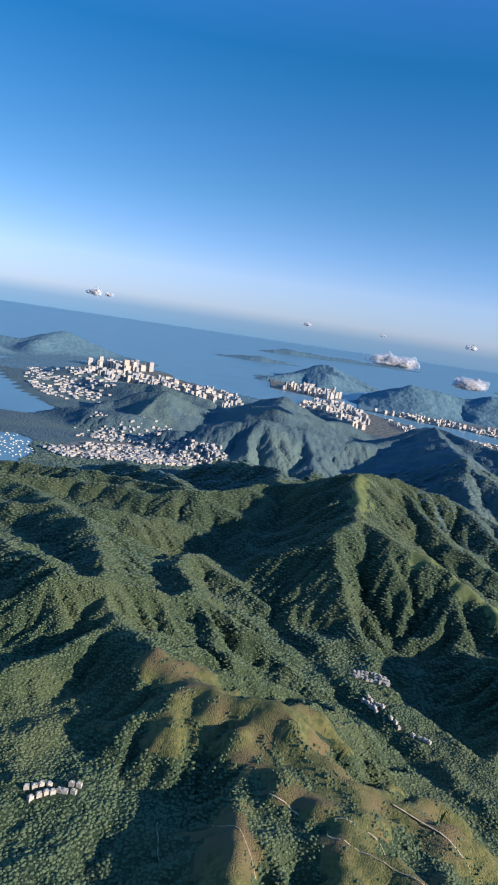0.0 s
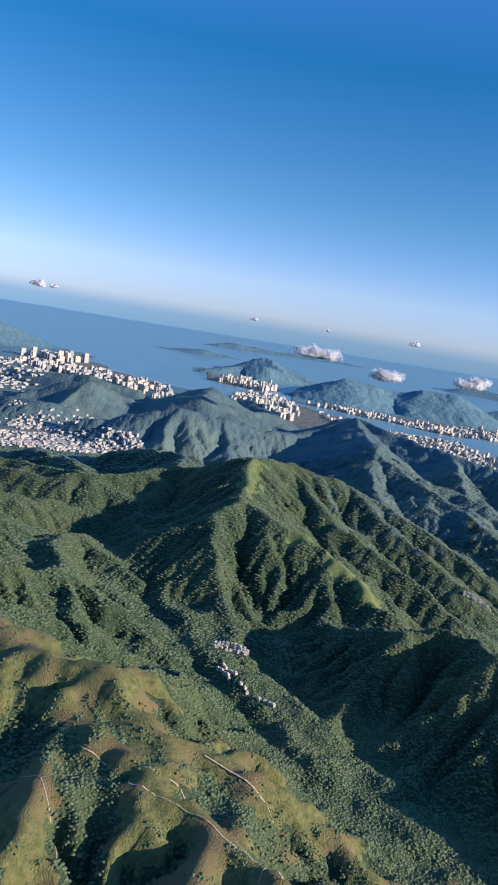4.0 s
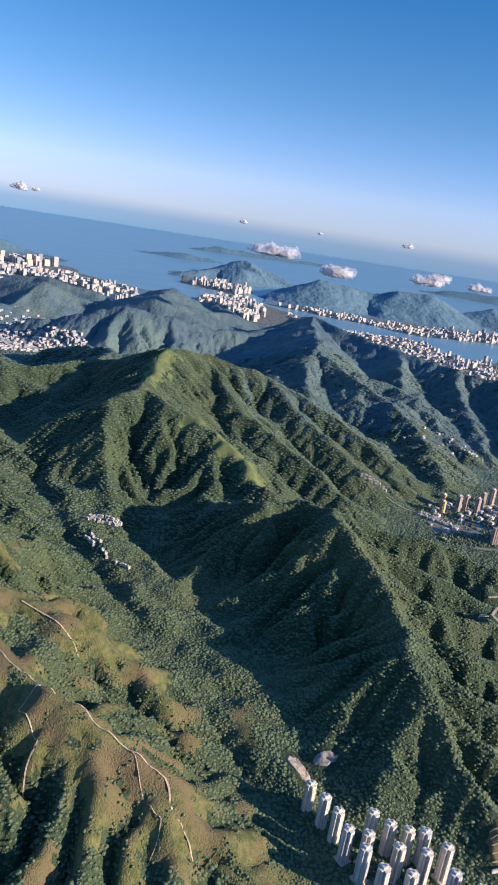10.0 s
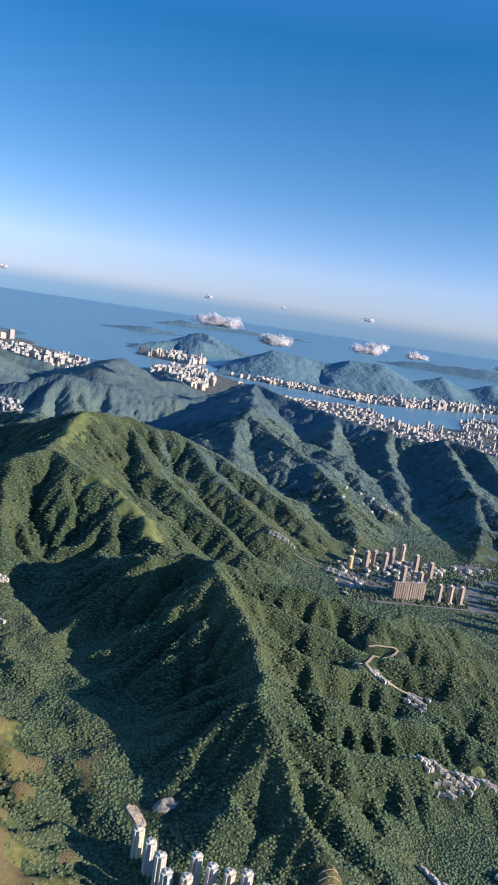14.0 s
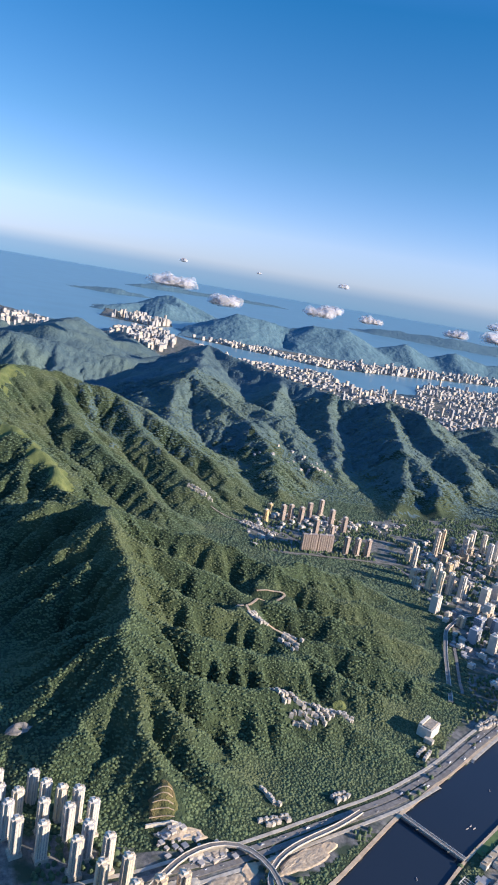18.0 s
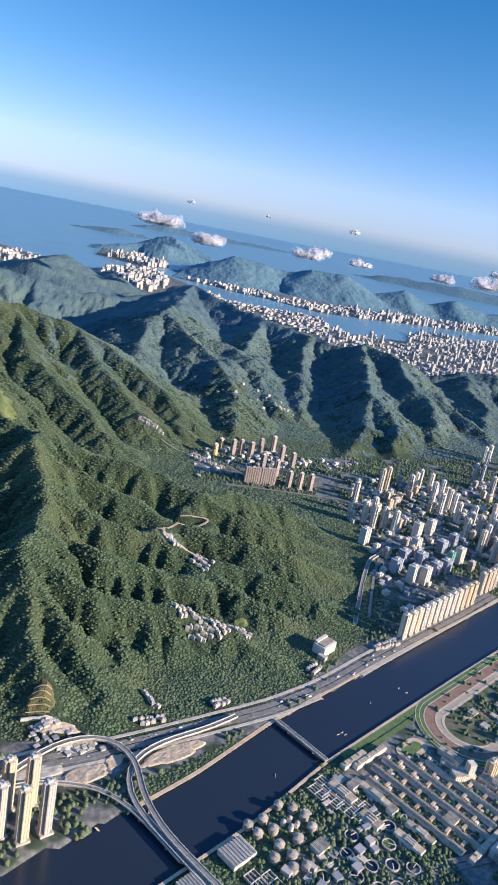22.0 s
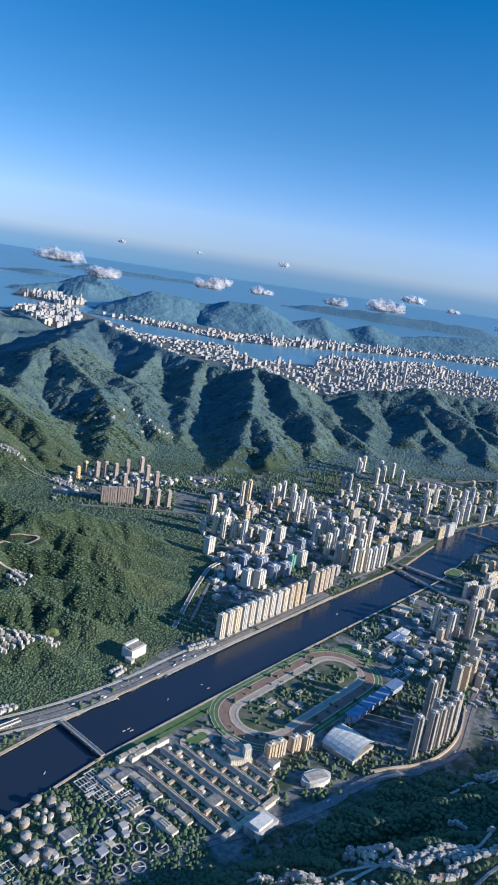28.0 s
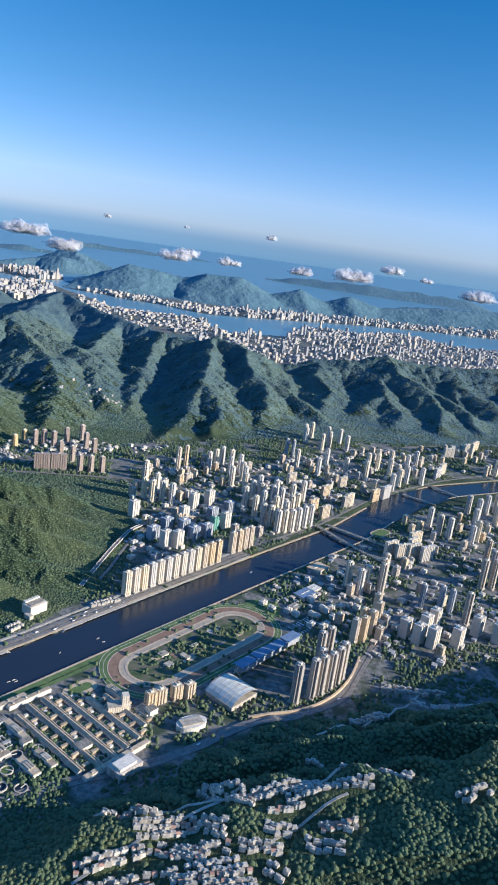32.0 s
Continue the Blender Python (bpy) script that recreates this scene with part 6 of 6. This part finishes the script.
FLEET = {}
for lane, base_, share in ((offset(HW_N, 1.1), 0.16, 46), (offset(HW_N, -1.1), 0.16, 46), (offset(HW_S, 0.9), 0.2, 26), (offset(HW_S, -0.9), 0.2, 26)):
    legs = [(p, q, math.hypot(q[0] - p[0], q[1] - p[1])) for p, q in zip(lane[:-1], lane[1:])]
    for _ in range(share):
        at = rs.rand() * min(sum(l[2] for l in legs), 230)
        for p, q, L in legs:
            if at < L:
                break
            at -= L
        side = (rs.randint(3) - 1) * 0.45
        x, y = p[0] + (q[0] - p[0]) * at / L - (q[1] - p[1]) / L * side, p[1] + (q[1] - p[1]) * at / L + (q[0] - p[0]) / L * side
        kind = "bus" if rs.rand() < 0.22 else "car"
        m = pose(x, y, max(0.45, gz(x, y)) + base_ + 0.03, 0, 0, math.degrees(math.atan2(q[1] - p[1], q[0] - p[0])))
        if kind in FLEET:
            copy_thing(FLEET[kind], m)
        else:
            FLEET[kind] = vehicle(0.58, 0.36, "bus", "long pale bus or lorry on the shore road") if kind == "bus" else vehicle(0.24, 0.16, "car", "small car on the shore road")
            FLEET[kind].matrix_basis = m

bm = bmesh.new()
for _ in range(300):
    x, y = -300 + 125 * rs.rand(), 575 + 90 * rs.rand()
    if gz(x, y) < -0.5 and fbm(np.array([x / 16]), np.array([y / 16]))[0] > 0.45:
        hull = prism(bmesh.new(), [(-0.9, -0.3), (0.5, -0.3), (1.0, 0), (0.5, 0.3), (-0.9, 0.3)], 0.0, 0.5)
        add_box(hull, -0.6, -0.2, 0.5, 0.2, 0.2, 0.9)
        hull.transform(pose(x, y, -0.1, 0, 0, 20 + 30 * rs.rand()) @ Matrix.Scale(0.8, 4))
        me = bpy.data.meshes.new("moored_boats")
        hull.to_mesh(me)
        hull.free()
        bm.from_mesh(me)
        bpy.data.meshes.remove(me)
tagged(part("moored_boats", bm, M_WHITE), "many small white yachts moored in the bay", "boats", kind="stuff")


# ---- sports ground, halls and coach park of the south bank ----
sg = thing("sports_ground", "green playing field inside a sandy running track", "sports ground")
for nm, r0, r1, z0, m in (("track", 2.9, 3.8, 0.62, M_TAN), ("field", 0, 3.0, 0.66, M_TURF)):
    bm = bmesh.new()
    rim = lambda r, t: (430 + URX * (math.copysign(3.2, math.cos(t)) + r * math.cos(t)) - URY * r * math.sin(t), 242 + URY * (math.copysign(3.2, math.cos(t)) + r * math.cos(t)) + URX * r * math.sin(t), z0)
    turn_ = np.linspace(0, 2 * math.pi, 33)[:-1] + 0.05
    outer = [bm.verts.new(rim(r1, t)) for t in turn_]
    if r0:
        inner = [bm.verts.new(rim(r0, t)) for t in turn_]
        for i in range(32):
            bm.faces.new((outer[i], outer[(i + 1) % 32], inner[(i + 1) % 32], inner[i]))
    else:
        bm.faces.new(outer)
    part(nm, bm, m, sg)
for x, y, w, d, h, m, lab in ((383, 196, 4.4, 3.0, 1.6, M_TAN, "large low hall with a flat tan roof"), (370.5, 171.5, 4.2, 2.6, 1.5, M_SLATE, "low hall with a blue-grey sheet roof"), (376, 177, 2.4, 2.0, 1.2, M_WHITE, "low pale hall beside the coach park"),
                              (364, 161.5, 2.0, 1.6, 1.0, M_ROOF, "small low pavilion with a pale roof")):
    b = thing("low_hall", lab, "building", "south bank halls")
    part("wall", boxes((-w, -d, 0, w, d, h)), M_CONC, b)
    part("roof", boxes((-w - 0.15, -d - 0.15, h, w + 0.15, d + 0.15, h + 0.18)), m, b)
    part("roof_light", boxes((-w * 0.7, -0.2, h + 0.18, w * 0.7, 0.2, h + 0.34)), M_WHITE, b)
    b.matrix_world = pose(x, y, max(0.45, gz(x, y)), 0, 0, 39.5)
# Bus copies stand in for the car park's rows of small white tents.
for i in range(9):
    for j in range(5):
        if rs.rand() < 0.8:
            x, y = 358 + 1.5 * i * URX + 1.3 * j * URY, 146.5 + 1.5 * i * URY - 1.3 * j * URX
            copy_thing(FLEET["bus"], pose(x, y, max(0.45, gz(x, y)) + 0.05, 0, 0, 129.5))
ribbon("retaining_wall_south", offset([(333, 92), (347, 93.5), (357, 98), (366, 104.5), (374, 114), (381, 126)], 2.0), 0.6, 1.0, M_TAN, "long pale retaining wall curving under the hillside towers", "wall", None, None, 1.8)


# ---- boats on the river ----
for x, y, a in ((262, 112, 30), (263.4, 113, 40), (264.2, 112.2, 35), (276, 128, 70), (288, 137, 45), (290, 135, 20), (241, 94, 80), (352, 192, 40)):
    bt = thing("rowing_boat", "slim white rowing boat on dark water", "boat", "rowing boats")
    part("hull", prism(bmesh.new(), [(-0.55, 0), (-0.3, -0.1), (0.35, -0.1), (0.6, 0), (0.35, 0.1), (-0.3, 0.1)], 0.0, 0.14), M_WHITE, bt)
    part("seat", boxes((-0.2, -0.08, 0.14, 0.1, 0.08, 0.2)), M_TILE, bt)
    bt.matrix_world = pose(x, y, 0.02, 0, 0, a)


# ---- far towns: too many to count ----
def city(name, label, poly, count, low, high, size, seed, turn=0.6, spot=None):
    r = np.random.RandomState(seed)
    xs, ys = np.array([p[0] for p in poly], float), np.array([p[1] for p in poly], float)
    x = xs.min() + r.rand(count * 7) * np.ptp(xs)
    y = ys.min() + r.rand(count * 7) * np.ptp(ys)
    z = land(x, y)
    keep = inside(x, y, poly) & (z > 0.2) & (z < 15) & (fbm(x / 30 + seed, y / 30) + (r.rand(len(x)) - 0.5) * 0.5 > 0.44)
    x, y, z = x[keep][:count], y[keep][:count], z[keep][:count]
    n = len(x)
    tall = fbm(x / 45, y / 45) ** 1.5 * 1.6
    h = low + (high - low) * np.clip(r.rand(n) ** 2.2 * 0.7 + tall * r.rand(n) * 0.55, 0, 1)
    w, d = size * (0.5 + r.rand(n) * 0.8), size * (0.5 + r.rand(n) * 0.8)
    a = turn + (r.rand(n) < 0.5) * 1.571 + (r.rand(n) - 0.5) * 0.4
    ux, uy = np.cos(a), np.sin(a)
    co = []
    for zz in (z - 1, z + h):
        for sx_, sy_ in ((-1, -1), (1, -1), (1, 1), (-1, 1)):
            co.append(np.stack([x + (sx_ * w * ux - sy_ * d * uy) / 2, y + (sx_ * w * uy + sy_ * d * ux) / 2, zz], -1))
    co = np.stack(co, 1).reshape(-1, 3)
    q = np.array([(4, 5, 6, 7), (0, 1, 5, 4), (1, 2, 6, 5), (2, 3, 7, 6), (3, 0, 4, 7)])
    faces = (q[None] + (np.arange(n) * 8)[:, None, None]).reshape(-1, 4)
    me = bpy.data.meshes.new(name)
    me.from_pydata(co.tolist(), [], faces.tolist())
    me.materials.append(M_CITY)
    return tagged(new(name, me), label, "city blocks", kind="stuff")


city("harbour_city", "dense pale high-rise city filling the plain behind the hills", HARBOUR_NORTH, 5200, 0.8, 5.5, 3.7, 1)
city("harbour_towers", "tall pale towers standing above the dense city", HARBOUR_NORTH, 200, 7, 16, 3.6, 21)
city("east_town", "packed cream tower estates between hill and harbour", [(77, 1200), (106, 1095), (149, 1023), (186, 1064), (198, 1206), (183, 1340), (115, 1310)], 300, 5, 13, 5.2, 2)
city("east_town", "pale blocks along the harbour shore", [(236, 1240), (262, 1190), (300, 1095), (345, 1102), (440, 1088), (440, 960), (400, 900), (330, 910), (280, 980), (240, 1100)], 420, 1.0, 5.5, 4.4, 22)
city("point_town", "tall pale towers on a far headland", [(60, 1510), (155, 1428), (190, 1500), (185, 1560), (120, 1600), (64, 1570)], 130, 6, 17, 5.0, 23)
city("island_city", "pale towers along the far harbour shore", [(202, 1338), (280, 1291), (330, 1251), (372, 1240), (453, 1166), (516, 1185), (582, 1205), (680, 1250), (754, 1273), (832, 1297), (1000, 1324), (1400, 1345), (1400, 1420), (830, 1390), (700, 1350), (570, 1320), (460, 1280), (330, 1330)], 1150, 1.2, 8.5, 4.8, 3)
city("island_towers", "very tall slim towers on the far shore", [(520, 1190), (582, 1205), (680, 1250), (832, 1297), (832, 1350), (690, 1320), (540, 1280)], 60, 8, 18, 4.2, 24)
city("bay_town", "clusters of tall pale towers of a new town by the sea", [(-320, 1420), (-230, 1410), (-200, 1470), (-290, 1500)], 60, 8, 22, 8, 4)
city("bay_town", "clusters of tall pale towers of a new town by the sea", [(-300, 1250), (-150, 1200), (-60, 1130), (-40, 1190), (-150, 1310), (-290, 1320)], 190, 5, 14, 6, 5)
city("bay_town", "scattered pale estates between low hills", [(-80, 1050), (0, 1080), (-30, 1330), (-90, 1320)], 60, 3, 9, 5, 6)
city("shore_village", "low pale houses scattered round the bay", [(-380, 1230), (-330, 1060), (-262, 925), (-190, 930), (-190, 1010), (-230, 1270)], 380, 1, 2.8, 5, 7)
city("market_town", "low white houses of a small coastal town", [(-178, 628), (-150, 600), (-60, 625), (-10, 655), (-22, 690), (-90, 690), (-150, 665)], 760, 0.8, 2.6, 2.8, 8)
city("market_town", "pale houses spread along a valley between hills", [(-150, 690), (-90, 690), (-60, 740), (-100, 760), (-150, 740)], 110, 0.8, 2.2, 3.0, 10)
city("shore_village", "small pale estates in a gap of the hills", [(-160, 850), (-175, 905), (-130, 925), (-70, 930), (-60, 960), (-180, 960)], 70, 1.0, 3.5, 4.5, 11)
city("shore_village", "low pale houses scattered on green slopes", [(-160, 690), (-40, 700), (0, 760), (-100, 800), (-180, 760)], 120, 0.8, 1.6, 2.6, 9)
for k, poly in enumerate((
        [(300, 175), (340, 206), (392, 250), (440, 300), (500, 345), (560, 420), (440, 385), (380, 345), (335, 345), (312, 320), (302, 260), (298, 215)],
        [(345, 168), (398, 214), (470, 256), (560, 300), (660, 320), (660, 190), (520, 140), (440, 118), (398, 122), (372, 132)],
        [(222, 296), (245, 330), (306, 345), (330, 365), (250, 364), (225, 352)], [(228, 48), (250, 88), (262, 98), (270, 88), (262, 70), (246, 46)])):
    city("street_blocks", "small pale low buildings packed along town streets", poly, (620, 700, 110, 50)[k], 0.4, 1.7, 1.9, 30 + k, 0.69)
city("works_yard", "small sheds and stacked material on a building site", [(172, 101), (182, 106), (190, 104), (198, 99), (190, 94), (178, 96)], 40, 0.3, 1.0, 1.2, 41)
city("upper_valley_town", "pale town blocks far up the valley", [(560, 380), (700, 420), (900, 470), (900, 300), (640, 330)], 420, 1.5, 7, 4.0, 12)
city("pass_hamlet", "small white houses on the wooded pass", [(240, 455), (300, 445), (300, 475), (262, 485)], 26, 0.7, 1.2, 1.8, 13)


# ---- clouds ----
def vapour(name, clear):
    """Cloud vapour; clear: the share of light that passes straight through thin wisps."""
    m = mat(name, (0.66, 0.62, 0.61), (0.78, 0.75, 0.74), 0.05, 1.0, 0.3, 0.2, spec=0.0, soft_in=0.7)
    n, l = m.node_tree.nodes, m.node_tree.links
    mix, gap_ = n.new("ShaderNodeMixShader"), n.new("ShaderNodeBsdfTransparent")
    mix.inputs[0].default_value = clear
    l.new(n["Principled BSDF"].outputs[0], mix.inputs[1])
    l.new(gap_.outputs[0], mix.inputs[2])
    l.new(mix.outputs[0], n["Material Output"].inputs["Surface"])
    return m


M_PUFF, M_VEIL, M_WISP = vapour("cloud_puff", 0.40), vapour("cloud_veil", 0.66), vapour("cloud_wisp", 0.82)


def cloud(x, y, z, size, tall=0.34):
    """Billowing vapour: a denser heart inside two thinner ragged shells, flat below."""
    r = np.random.RandomState(int(abs(x * 7 + y)) % 9999)
    seat = Vector((r.rand() * 90, r.rand() * 90, r.rand() * 90))
    lumps = [(size * (-0.62 + 0.42 * i + 0.16 * r.rand()), size * (r.rand() - 0.5) * 0.2, size * (0.26 + 0.24 * r.rand())) for i in range(4)]
    th = thing("cloud", "small soft white cumulus cloud set low against the sea from the camera", "cloud", "cumulus clouds")
    for name, grow, rough, m, note in (("heart", 0.72, 0.8, M_PUFF, ""), ("veil", 0.95, 1.1, M_VEIL, ""), ("wisp", 1.22, 1.5, M_WISP, "thin ragged rim")):
        bm = bmesh.new()
        for cx_, cy_, rad in lumps:
            made = bmesh.ops.create_icosphere(bm, subdivisions=4, radius=1.0)
            for v in made["verts"]:
                d = v.co.normalized()
                q = d * 1.3 + seat + Vector((cx_, cy_, 0)) * 3.1
                k = 0.85 + rough * (0.32 * noise.noise(q) + sum(a * (0.4 - abs(noise.noise(q * f))) for f, a in ((2.2, 0.22), (5.0, 0.12))))
                k = max(0.4, k) * grow * rad
                v.co = Vector((cx_ + d.x * k * 1.5, cy_ + d.y * k, (d.z if d.z > 0 else d.z * 0.45) * k * tall * 2))
        for f in bm.faces:
            f.smooth = True
        part(name, bm, m, th, note)
    th.location = (x, y, z)


for x, y, z, s in ((-900, 3900, 139, 34), (-820, 3960, 138, 20), (260, 4100, 136, 18), (1150, 4000, 138, 24), (700, 4200, 136, 14)):
    cloud(x, y, z, s, 0.75)
# Most are set on sight lines at a chosen height, to fit the camera's view.
for x, y, z, s in ((172, 922, 107, 22), (229, 780, 99, 15), (364, 889, 99, 15), (440, 911, 99, 15), (594, 840, 104, 20), (505, 780, 104, 13), (792, 1058, 105, 10), (696, 700, 104, 18), (380, 900, 104, 12), (900, 1500, 104, 22)):
    cloud(x, y, z, s, 0.55)
